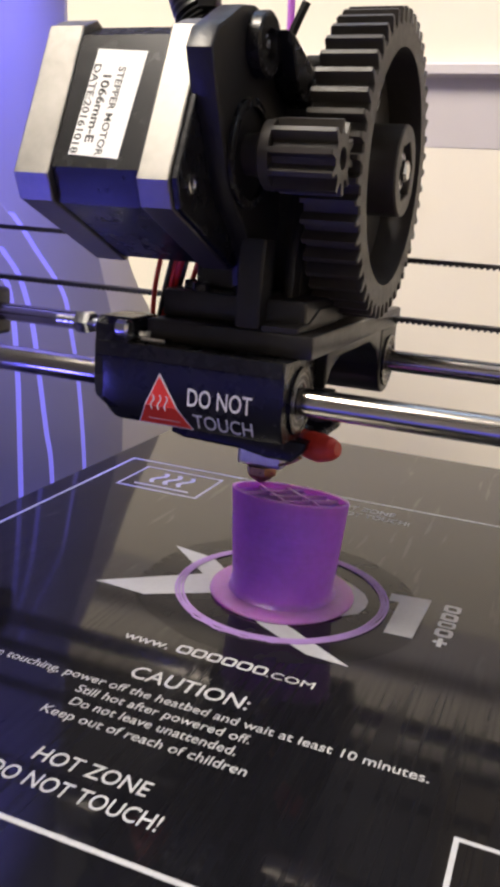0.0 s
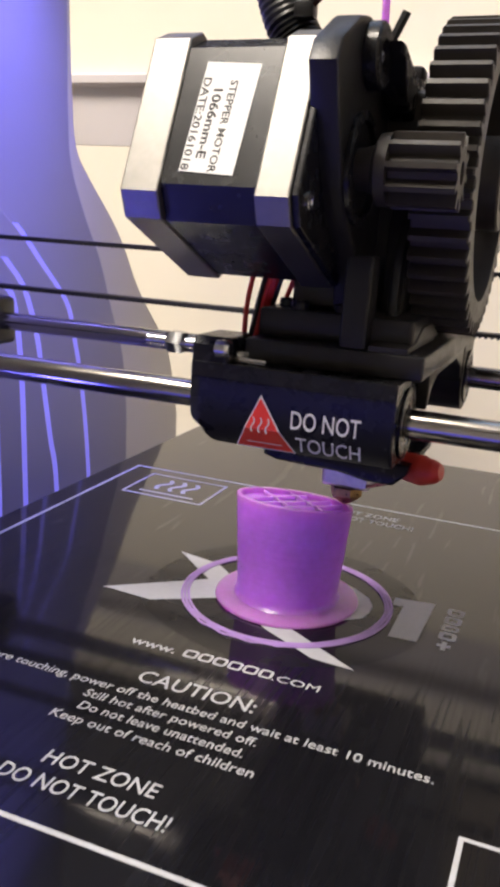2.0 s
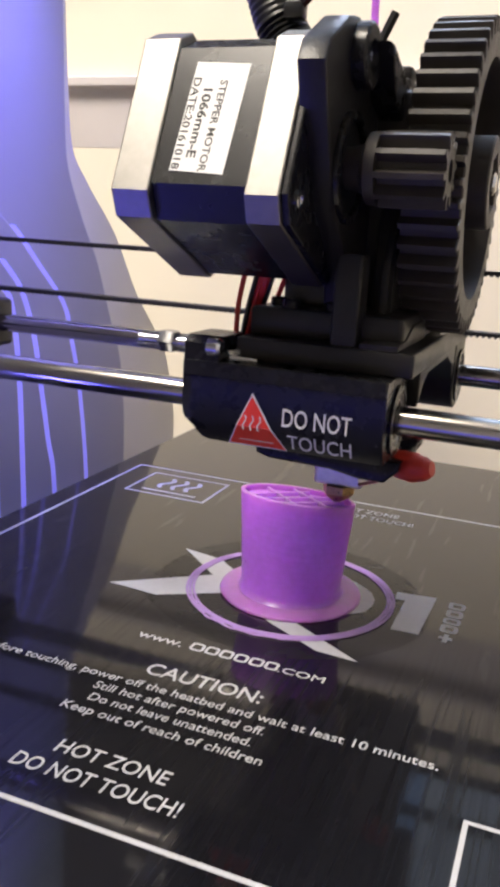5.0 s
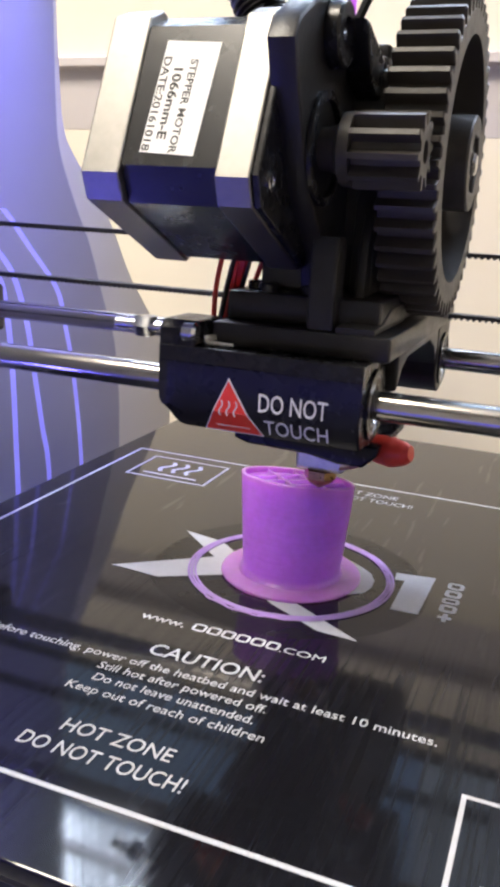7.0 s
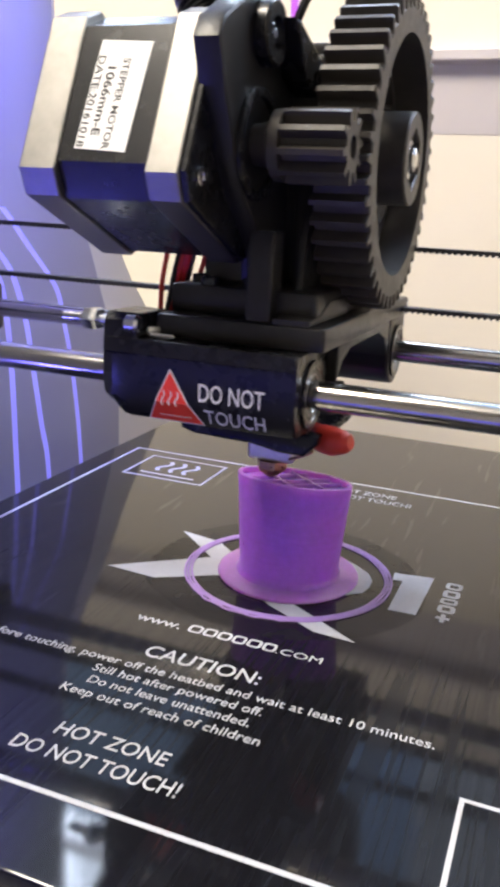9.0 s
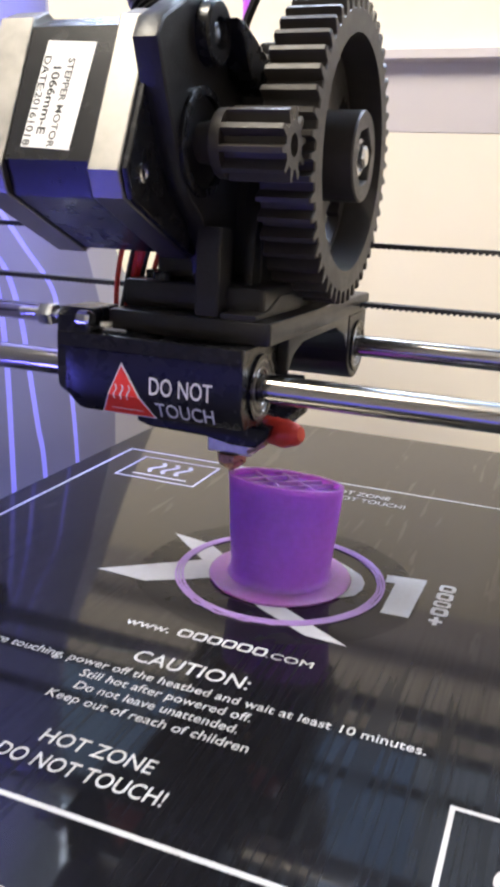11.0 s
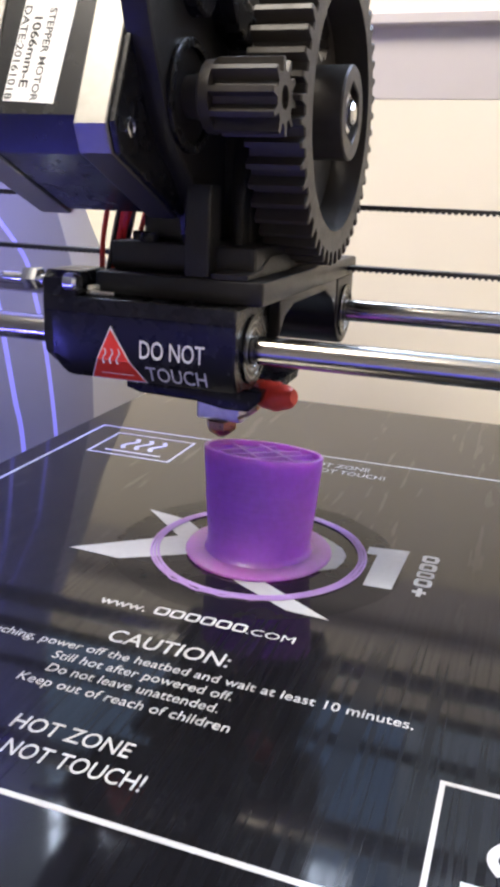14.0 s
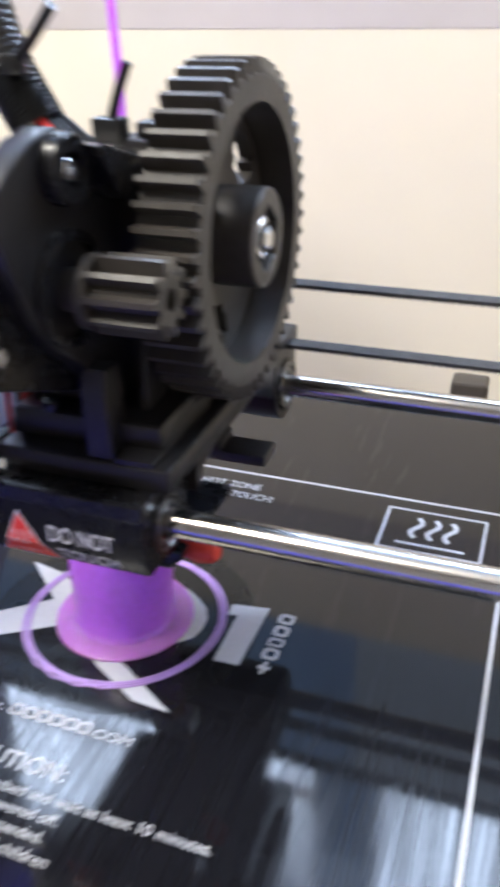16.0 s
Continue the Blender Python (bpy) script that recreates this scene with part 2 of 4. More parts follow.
def box(bm, x0, x1, y0, y1, z0, z1, r=0.0, seg=2):
    got = bmesh.ops.create_cube(bm, size=1)
    vs = got["verts"]
    for v in vs:
        v.co = Vector(((x0 + x1) / 2 + v.co.x * (x1 - x0), (y0 + y1) / 2 + v.co.y * (y1 - y0), (z0 + z1) / 2 + v.co.z * (z1 - z0)))
    if r:
        bevel(bm, {e for v in vs for e in v.link_edges}, r, seg)
    return bm


def prism(bm, pts, a0, a1, axis="x", r=0.0):
    """A polygon swept along an axis: pts are (y, z) for x, (x, z) for y, (x, y) for z."""
    def at(p, a):
        return {"x": (a, p[0], p[1]), "y": (p[0], a, p[1]), "z": (p[0], p[1], a)}[axis]
    lo, hi = [bm.verts.new(at(p, a0)) for p in pts], [bm.verts.new(at(p, a1)) for p in pts]
    n = len(pts)
    fs = [bm.faces.new(lo), bm.faces.new(hi[::-1])]
    for i in range(n):
        fs.append(bm.faces.new((lo[i], lo[(i + 1) % n], hi[(i + 1) % n], hi[i])))
    if r:
        bmesh.ops.recalc_face_normals(bm, faces=fs)
        bevel(bm, {e for f in fs[:2] for e in f.edges}, r, 2)
    return bm


def arc(cx, cy, r, a0, a1, n=10):
    return [(cx + r * math.cos(radians(a0 + (a1 - a0) * i / n)), cy + r * math.sin(radians(a0 + (a1 - a0) * i / n))) for i in range(n + 1)]


def spin(bm, profile, place=(0, 0, 0), axis="x", n=40, close=False):
    """A profile of (radius, along) spun round an axis through place."""
    rings = []
    for r, a in profile:
        ring = []
        for i in range(n):
            c, s = math.cos(2 * math.pi * i / n) * r, math.sin(2 * math.pi * i / n) * r
            p = {"x": (a, c, s), "y": (s, a, c), "z": (c, s, a)}[axis]
            ring.append(bm.verts.new(Vector(place) + Vector(p)))
        rings.append(ring)
    pairs = list(zip(rings, rings[1:])) + ([(rings[-1], rings[0])] if close else [])
    for a, b in pairs:
        for i in range(n):
            bm.faces.new((a[i], a[(i + 1) % n], b[(i + 1) % n], b[i]))
    if not close:
        bm.faces.new(rings[0][::-1])
        bm.faces.new(rings[-1])
    return bm


def pipe(bm, path, radius, n=12, ridges=0.0):
    """A tube along a list of points; radius may be a function of the index."""
    pts = [Vector(p) for p in path]
    rings = []
    side = Vector((0.3, 1, 0.2)).normalized()
    for i, p in enumerate(pts):
        t = (pts[min(i + 1, len(pts) - 1)] - pts[max(i - 1, 0)]).normalized()
        u = t.cross(side).normalized()
        w = t.cross(u)
        r = radius(i) if callable(radius) else radius
        rings.append([bm.verts.new(p + (u * math.cos(2 * math.pi * k / n) + w * math.sin(2 * math.pi * k / n)) * r) for k in range(n)])
    for a, b in zip(rings, rings[1:]):
        for k in range(n):
            bm.faces.new((a[k], a[(k + 1) % n], b[(k + 1) % n], b[k]))
    bm.faces.new(rings[0][::-1])
    bm.faces.new(rings[-1])
    return bm


def curve_pts(ctrl, n):
    """A smooth line through the control points."""
    c = [Vector(p) for p in ctrl]
    c = [c[0] * 2 - c[1]] + c + [c[-1] * 2 - c[-2]]
    out = []
    per = max(2, n // (len(c) - 3))
    for k in range(1, len(c) - 2):
        p0, p1, p2, p3 = c[k - 1:k + 3]
        for i in range(per):
            t = i / per
            out.append(0.5 * ((2 * p1) + (p2 - p0) * t + (2 * p0 - 5 * p1 + 4 * p2 - p3) * t * t + (3 * p1 - p0 - 3 * p2 + p3) * t ** 3))
    return out + [c[-2]]


def lettering(name, text, x0, x1, y0, y1, place, material, parent, thick=0.08, bold=0.0, slant=0.0, label=""):
    """Built-in font, fitted so that its capitals fill the rectangle x0..x1, y0..y1 of the plane given by place (mm)."""
    cu = bpy.data.curves.new(name, "FONT")
    cu.body, cu.size, cu.offset, cu.shear = text, 1.0, bold, slant
    cu.resolution_u = 3
    ob = bpy.data.objects.new(name, cu)
    scene.collection.objects.link(ob)
    dg = bpy.context.evaluated_depsgraph_get()
    me = bpy.data.meshes.new_from_object(ob.evaluated_get(dg))
    bpy.data.objects.remove(ob)
    xs = [v.co.x for v in me.vertices]
    cap = 0.70
    bm = bmesh.new()
    bm.from_mesh(me)
    bpy.data.meshes.remove(me)
    lo, hi = min(xs), max(xs)
    for v in bm.verts:
        v.co = Vector((x0 + (v.co.x - lo) / (hi - lo) * (x1 - x0), y0 + v.co.y / cap * (y1 - y0), 0))
    got = bmesh.ops.extrude_face_region(bm, geom=list(bm.faces))
    for v in got["geom"]:
        if isinstance(v, bmesh.types.BMVert):
            v.co.z += thick
    bm.transform(place)
    return part(name, bm, material, parent, label, smooth=20)


def caphead(bm, c, axis, r, h, sign=1):
    spin(bm, [(r, 0), (r, h * 0.8 * sign), (r * 0.85, h * sign), (r * 0.5, h * sign), (r * 0.45, h * 0.5 * sign)], c, axis, 20)

# ---- the room ----


def build_room():
    bm = bmesh.new()
    box(bm, -1600, 1600, 370, 450, -90, 168)
    part("wall_north_lower", bm, M_wall).update_tag()
    tagged(bpy.data.objects["wall_north_lower"], "cream painted wall behind the printer", "wall", kind="structure")
    bm = bmesh.new()
    prism(bm, [(370, 166), (369.7, 166.3), (369.2, 172), (367.4, 206.5), (366.5, 207.4), (361.5, 207.8), (360.6, 208.8), (360.6, 214), (361.4, 215), (450, 215), (450, 166)], -1600, 1600, "x")
    tagged(part("wall_rail", bm, M_rail), "grey moulded rail along the cream wall", "wall rail", kind="structure")
    bm = bmesh.new()
    box(bm, -1600, 1600, 370, 450, 215.5, 281.5)
    tagged(part("wall_north_band", bm, M_wall), "cream painted wall above the rail", "wall", kind="structure")
    # upper wall carries the daylight tint in its colour, paler on the right
    bm = bmesh.new()
    box(bm, -1600, 2, 370, 450, 282, 448)
    box(bm, -1600, -420, 370, 450, 448, 690)
    box(bm, -27, 32, 370, 450, 448, 690)
    box(bm, 460, 1600, 370, 450, 448, 690)
    box(bm, -1600, 1600, 370, 450, 690, 1650)
    tagged(part("wall_north_upper", bm, M_wall_daylight), "upper wall with two windows, coloured with daylight blue", "wall", kind="structure")
    bm = bmesh.new()
    box(bm, 2.5, 1600, 370, 450, 282, 447.5)
    tagged(part("wall_north_sill", bm, M_wall_daylight_pale), "wall under a window, coloured with paler daylight blue", "wall", kind="structure")
    bm = bmesh.new()
    prism(bm, [(-3.4, 0), (-1.8, 0.8), (0, 1.0), (1.8, 0.8), (3.4, 0), (1.8, 0.4), (0, 0.6), (-1.8, 0.4)], 0, 228, "z")
    slat = None
    for name, x0, x1 in (("window_1", -420, -27), ("window_2", 32, 460)):
        win = tagged(new(name), "window with narrow daylit vertical blind slats", "window", kind="structure")
        for kind, dims in (("window_frame", (x0, x1, 372, 440, 448, 450.5)), ("window_frame", (x0, x1, 372, 440, 684, 690)),
                           ("window_frame", (x0, x0 + 5, 372, 440, 450.5, 684)), ("window_frame", (x1 - 5, x1, 372, 440, 450.5, 684)),
                           ("mullion", (x0 + 5, x1 - 5, 376, 384, 497, 507) if x0 < 0 else (x0 + 5, x1 - 5, 376, 384, 457, 463))):
            fb = bmesh.new()
            box(fb, *dims, r=0.6)
            part(kind, fb, M_rail, win)
        x = x0 + 9.5
        while x < x1 - 8:
            if slat is None:
                ob = part("slat", bm, M_blind, win)
                slat = ob.data
            else:
                ob = new("slat", slat)
                ob.parent = win
            ob.location = (x * MM, 0.395, 0.4535)
            ob.rotation_euler = (0, 0, radians(random.uniform(-22, 22)))
            x += 9.0 + random.uniform(-0.8, 1.6)
    # unseen panels, added to block the window light until they slide apart
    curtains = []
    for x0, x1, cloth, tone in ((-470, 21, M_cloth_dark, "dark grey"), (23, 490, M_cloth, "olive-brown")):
        cur = thing("light_block_panel", tone + " unseen sliding panel added to block window light", "curtain", "panel curtains")
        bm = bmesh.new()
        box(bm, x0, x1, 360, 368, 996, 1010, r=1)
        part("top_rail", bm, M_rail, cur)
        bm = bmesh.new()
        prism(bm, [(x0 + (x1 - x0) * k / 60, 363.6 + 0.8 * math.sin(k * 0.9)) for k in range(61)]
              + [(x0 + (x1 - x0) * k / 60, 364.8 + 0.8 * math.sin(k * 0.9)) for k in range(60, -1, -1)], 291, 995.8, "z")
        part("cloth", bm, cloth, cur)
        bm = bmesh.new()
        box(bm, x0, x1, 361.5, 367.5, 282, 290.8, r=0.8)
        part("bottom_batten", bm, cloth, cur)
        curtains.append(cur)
    # unseen room shell; the east wall is cream to bounce light on the gear
    for name, dims, m, lab in (
            ("ceiling", (-1600, 1600, -2500, 450, 1650, 1700), M_ceiling, "plain off-white ceiling"),
            ("wall_south", (-1600, 1600, -2580, -2500, -900, 1650), M_plain, "taupe wall across the room"),
            ("wall_west", (-1680, -1600, -2500, 450, -900, 1650), M_plain, "taupe side wall"),
            ("wall_east", (1600, 1680, -2500, 450, -900, 1650), M_wall, "unseen side wall, cream to bounce light"),
            ("floor", (-1600, 1600, -2500, 450, -860, -830), M_desk, "dark room floor")):
        bm = bmesh.new()
        box(bm, *dims)
        tagged(part(name, bm, m), lab, name.split("_")[0], kind="structure")
    bm = bmesh.new()
    box(bm, -900, 900, -420, 369, -115, -90, r=3)
    desk = thing("desk", "dark wooden desk top under the printer", "desk")
    part("desk_top", bm, M_desk, desk)
    for sx in (-860, 820):
        for sy in (-400, 310):
            bm = bmesh.new()
            box(bm, sx, sx + 40, sy, sy + 40, -830, -115, r=2)
            part("leg", bm, M_rail, desk)
    lamp = thing("ceiling_lamp", "rectangular warm ceiling lamp", "ceiling lamp")
    bm = bmesh.new()
    box(bm, -1020, -180, -710, -330, 1600, 1650, r=8)
    part("housing", bm, M_ceiling, lamp)
    bm = bmesh.new()
    box(bm, -1000, -200, -695, -345, 1590, 1599.5, r=3)
    part("diffuser", bm, M_lamp, lamp)
    return curtains


# ---- the printer's frame ----
EDGE_OUT = [(330, 174), (250, 176), (204, 178), (176, 180), (149, 184), (133, 198), (106, 228), (74, 252), (53, 273), (30, 295), (-11, 310), (-29, 312), (-90, 314)]
EDGE_IN = [(330, 166), (250, 167), (201, 168), (163, 169), (139, 172), (113, 186), (92, 200), (62, 214), (37, 226), (4, 232), (-25, 233), (-90, 234)]
LOUVRES = ([(118, 108), (107, 123), (93, 138), (72, 160), (54, 167), (25, 175), (-22, 182), (-90, 186)],
           [(104, 96), (92, 110), (80, 121), (58, 130), (34, 135), (4, 141), (-20, 146), (-90, 150)],
           [(92, 90), (84, 100), (76, 108), (44, 113), (-6, 115), (-90, 117)],
           [(82, 70), (74, 80), (60, 86), (30, 90), (-90, 92)])


def edge_curve(pts):
    return [(p.y, p.z) for p in curve_pts([(0, y, z) for z, y in pts], 60)]


def build_case():
    case = thing("printer_case", "white plastic printer side case lit blue", "printer case")
    # outer shell takes the lit colour, the other parts the shaded one
    bm = bmesh.new()
    prism(bm, [(-260, -90), (-260, 330)] + edge_curve(EDGE_OUT), -198, -194, "x")
    part("outer_shell", bm, M_case_lit, case, "outer shell of the white case, coloured paler for room light")
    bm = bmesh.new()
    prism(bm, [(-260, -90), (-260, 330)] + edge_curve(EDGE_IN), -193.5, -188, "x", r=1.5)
    part("inner_shell", bm, M_case_shaded, case)
    x = -187.5
    for i, pts in enumerate(LOUVRES):
        bm = bmesh.new()
        c = edge_curve(pts)
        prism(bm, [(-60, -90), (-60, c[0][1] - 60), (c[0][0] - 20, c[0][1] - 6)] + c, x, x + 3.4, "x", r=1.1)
        part("louvre", bm, M_case_shaded, case)
        # glowing strip stands in for blue light along the louvre edge
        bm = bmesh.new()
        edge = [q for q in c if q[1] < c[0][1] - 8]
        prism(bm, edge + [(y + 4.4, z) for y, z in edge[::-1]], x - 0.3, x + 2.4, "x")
        part("light_slot", bm, M_edge_glow, case, "glowing strip put in for blue light on a louvre edge")
        x += 3.6
    bm = bmesh.new()
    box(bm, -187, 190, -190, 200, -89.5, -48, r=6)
    part("base", bm, M_case_shaded, case)
    # unseen bracket and panel, added to wash the case blue from above
    bm = bmesh.new()
    box(bm, -187.9, -100, 60, 140, 318, 328, r=2)
    part("top_bracket", bm, M_case_shaded, case)
    led = thing("case_wash_panel", "unseen blue light panel added to wash the case", "light panel", "blue lights")
    bm = bmesh.new()
    box(bm, -170, -104, 68, 132, 313, 317.9, r=1)
    part("panel", bm, M_blue_glow, led)
    # unseen strip, added as the source of blue under the motor
    led = thing("unseen_blue_strip", "unseen blue light strip added on the base", "light strip", "blue lights")
    bm = bmesh.new()
    box(bm, -174, -162, -186, -64, -47.8, -45.5, r=0.3)
    part("strip", bm, M_blue_glow, led)
    # unseen lip and glowing panel, added to throw blue on rods and hat
    bm = bmesh.new()
    box(bm, -187, 190, -208, -190.5, -89.5, -30, r=3)
    part("front_lip", bm, M_case_shaded, case)
    led = thing("unseen_blue_panel", "unseen blue light panel added on the front lip", "light panel", "blue lights")
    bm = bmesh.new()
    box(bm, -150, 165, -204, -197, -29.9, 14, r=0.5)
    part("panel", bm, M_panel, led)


def build_gantry():
    foot = thing("cable_post", "small brown-grey post standing behind the bed", "post")
    bm = bmesh.new()
    box(bm, 62, 82.5, 292, 308, -90, -11, r=2)
    part("post", bm, M_brown, foot)
    for name, y, z in (("front_guide_rod", 0, 70.7), ("rear_guide_rod", 87.2, 70.3)):
        rod = thing(name, "polished steel guide rod of the gantry", "guide rod", "gantry rods")
        bm = bmesh.new()
        spin(bm, [(3.2, -185), (3.7, -184.4), (3.7, 259.4), (3.2, 260)], (0, y, z), "x", 48)
        part("rod", bm, M_steel, rod)
    end = thing("rod_end_block", "black plastic block holding the guide rods", "rod holder")
    for y in (0, 87):
        bm = bmesh.new()
        box(bm, -184, -165, y - 8.5, y + 8.5, 60, 80, r=2)
        part("clamp", bm, M_black, end)
        bm = bmesh.new()
        caphead(bm, (-173, y - 8.5, 76.6), "y", 2.0, 2.4, -1)
        part("screw", bm, M_screw, end)
    bm = bmesh.new()
    box(bm, -184, -173, 8.6, 78.4, 62, 74, r=1.5)
    part("bridge", bm, M_black, end)
    for name, z in (("upper_belt", 104.6), ("lower_belt", 84.5)):
        belt = thing(name, "black toothed rubber timing belt", "timing belt", "gantry belts")
        bm = bmesh.new()
        box(bm, -186, 260, 84.5, 90.5, z - 0.1, z + 1.0)
        part("strap", bm, M_belt, belt)
        bm = bmesh.new()
        verts, faces = [], []
        for i in range(222):
            x = -184 + i * 2.0
            b = len(verts)
            for yy in (84.6, 90.4):
                verts += [(x * MM, yy * MM, (z - 0.12) * MM), ((x + 1.1) * MM, yy * MM, (z - 0.12) * MM),
                          ((x + 0.85) * MM, yy * MM, (z - 0.7) * MM), ((x + 0.25) * MM, yy * MM, (z - 0.7) * MM)]
            faces += [(b, b + 1, b + 2, b + 3), (b + 4, b + 7, b + 6, b + 5), (b, b + 4, b + 5, b + 1), (b + 1, b + 5, b + 6, b + 2), (b + 2, b + 6, b + 7, b + 3), (b + 3, b + 7, b + 4, b)]
        me = bpy.data.meshes.new("teeth")
        me.from_pydata(verts, [], faces)
        me.materials.append(M_belt)
        ob = new("teeth", me)
        ob.parent = belt
        tagged(ob, kind="stuff")
        bm.free()


# ---- the heated bed, its print, and the printed hat ----


def outline_box(bm, x0, x1, y0, y1, w=0.9, z=0.02, h=0.08):
    for a in ((x0, x1, y0, y0 + w), (x0, x1, y1 - w, y1), (x0, x0 + w, y0 + w, y1 - w), (x1 - w, x1, y0 + w, y1 - w)):
        box(bm, *a, z, z + h)


def frame_shape(bm, x0, x1, y0, y1, w, z=0.02, h=0.08):
    """A rounded hollow bar, in one piece."""
    r = min(x1 - x0, y1 - y0) * 0.28
    out, inn = [], []
    for cx, cy, a in ((x1 - r, y1 - r, 0), (x0 + r, y1 - r, 90), (x0 + r, y0 + r, 180), (x1 - r, y0 + r, 270)):
        out += arc(cx, cy, r, a, a + 90, 3)
        inn += arc(cx, cy, max(0.1, r - w), a, a + 90, 3)
    lo, li, ho, hi = ([bm.verts.new((*p, zz)) for p in pts] for pts, zz in ((out, z), (inn, z), (out, z + h), (inn, z + h)))
    n = len(out)
    for k in range(n):
        j = (k + 1) % n
        for a, b in ((lo, ho), (ho, hi), (hi, li), (li, lo)):
            bm.faces.new((a[k], a[j], b[j], b[k]))


def squiggle(bm, cx, cy, hgt, w, amp, place):
    """A wavy rising stroke, in the plane given by place."""
    pts = []
    for i in range(15):
        t = i / 14
        pts.append((cx - amp * math.sin(t * 2 * math.pi), cy - hgt / 2 + hgt * t))
    vs = []
    for i, (x, y) in enumerate(pts):
        a, b = pts[max(i - 1, 0)], pts[min(i + 1, 14)]
        d = Vector((b[0] - a[0], b[1] - a[1])).normalized()
        vs.append([bm.verts.new(place @ Vector((x - d.y * w / 2 * s, y + d.x * w / 2 * s, zz))) for s, zz in ((-1, 0), (1, 0), (1, 0.1), (-1, 0.1))])
    for a, b in zip(vs, vs[1:]):
        for k in range(4):
            bm.faces.new((a[k], a[(k + 1) % 4], b[(k + 1) % 4], b[k]))
    bm.faces.new(vs[0])
    bm.faces.new(vs[-1][::-1])


FLAT = Matrix.Translation((0, 0, 0.02))


def build_bed():
    bed = thing("heated_bed", "glossy black glass print bed with white warnings", "print bed")
    bm = bmesh.new()
    box(bm, -137, 117, -108, 226, -4, 0, r=0.5)
    part("glass_plate", bm, M_glass_bed, bed)
    bm = bmesh.new()
    box(bm, -134, 114, -105, 223, -9, -4.2, r=0.5)
    part("heater_plate", bm, M_black, bed)
    # thin dull film that darkens the bed round the hat
    bm = bmesh.new()
    pts = []
    for k in range(64):
        a = 2 * math.pi * k / 64
        r = 43 + 4.0 * noise.noise((math.cos(a) * 1.3, math.sin(a) * 1.3, 5.0)) + 0.8 * noise.noise((math.cos(a) * 6, math.sin(a) * 6, 2.0))
        pts.append((-15 + r * 1.08 * math.cos(a), 34 + r * math.sin(a)))
    prism(bm, pts, 0.004, 0.016, "z")
    part("adhesive_film", bm, M_film, bed, "dull dark film round the hat")
    for x in (-124, -4, 100):
        bm = bmesh.new()
        box(bm, x - 9, x + 9, -95, 215, -24, -9.2, r=1)
        part("support_bar", bm, M_black, bed)
    bm = bmesh.new()
    outline_box(bm, -126.8, 104.8, -88.6, 137.2, 1.3)
    part("border_line", bm, M_print, bed, "white printed border line")
    for x0, x1, y0, y1 in ((-114.4, -76, 99.5, 129.2), (57, 96.4, 100.6, 129.6), (54.2, 93, -84.5, -53.3)):
        bm = bmesh.new()
        outline_box(bm, x0, x1, y0, y1, 1.1)
        cx, cy = (x0 + x1) / 2, (y0 + y1) / 2
        for dx in (-6.5, 0, 6.5):
            squiggle(bm, cx + dx, cy + 2.0, 14, 2.0, 1.8, FLAT)
        box(bm, cx - 13, cx + 13, cy - 10, cy - 8.7, 0.02, 0.1)
        part("heat_symbol", bm, M_print, bed, "white printed heat symbol in a frame")
    for text, x0, x1, y0, y1, b in (
            ("CAUTION:", -31.9, 0.9, -32.6, -27.0, 0.005),
            ("Before touching, power off the heatbed and wait at least 10 minutes.", -78.0, 46.6, -39.4, -36.2, 0.0),
            ("Still hot after powered off.", -40, 6.5, -44.7, -41.5, 0.0),
            ("Do not leave unattended.", -38.2, 5.3, -50.0, -46.8, 0.0),
            ("Keep out of reach of children", -42.5, 10.0, -55.5, -52.3, 0.0),
            ("HOT ZONE", -33.7, -5.8, -70.8, -66.2, 0.003),
            ("DO NOT TOUCH!", -40.0, 0.7, -78.6, -74.0, 0.003),
            ("HOT ZONE", -23.5, 3.0, 124.0, 128.4, 0.008),
            ("DO NOT TOUCH!", -29.0, 10.6, 116.6, 121.0, 0.008)):
        lettering("warning_text", text, x0, x1, y0, y1, FLAT, M_print, bed, bold=b)
    # the web address and the maker's mark as plain shapes
    lettering("address_text", "www.", -43.3, -29.4, -15.9, -12.1, FLAT, M_print, bed, bold=0.01)
    lettering("address_text", ".COM", -0.4, 12.6, -15.9, -12.8, FLAT, M_print, bed, bold=0.0)
    x = -27.0
    for w in (4.2, 4.0, 4.0, 4.0, 4.2, 3.9):
        bm = bmesh.new()
        frame_shape(bm, x, x + w, -15.9, -11.7, 0.8)
        part("address_bar", bm, M_print, bed)
        x += w + 0.42
    bm = bmesh.new()
    prism(bm, [(-60.2, 50.6), (-44.3, 47.5), (-30, 35), (-15, 20), (18, -0.7), (5.6, 0.0), (-12, 10), (-34, 27)], 0.02, 0.10, "z")
    part("mark_stroke", bm, M_print, bed)
    bm = bmesh.new()
    prism(bm, [(-69, 11.7), (-51, 10.6), (-30, 24), (8, 27), (12.2, 31), (13.3, 36), (13, 41), (10.6, 46), (6, 50), (1, 53.5), (-14, 53.5), (-38, 36.5)], 0.11, 0.19, "z")
    part("mark_stroke", bm, M_print, bed)
    bm = bmesh.new()
    prism(bm, [(18.3, 51.0), (31.2, 52.8), (30.4, 24.0), (22.0, 23.6), (22.0, 46.0), (18.7, 45.6)], 0.02, 0.10, "z")
    part("mark_numeral", bm, M_print, bed)
    bm = bmesh.new()
    prism(bm, [(36.2, 24.8), (37.5, 24.8), (37.5, 22.8), (38.9, 22.8), (38.9, 24.8), (40.2, 24.8), (40.2, 26.2), (38.9, 26.2), (38.9, 28.2), (37.5, 28.2), (37.5, 26.2), (36.2, 26.2)], 0.02, 0.1, "z")
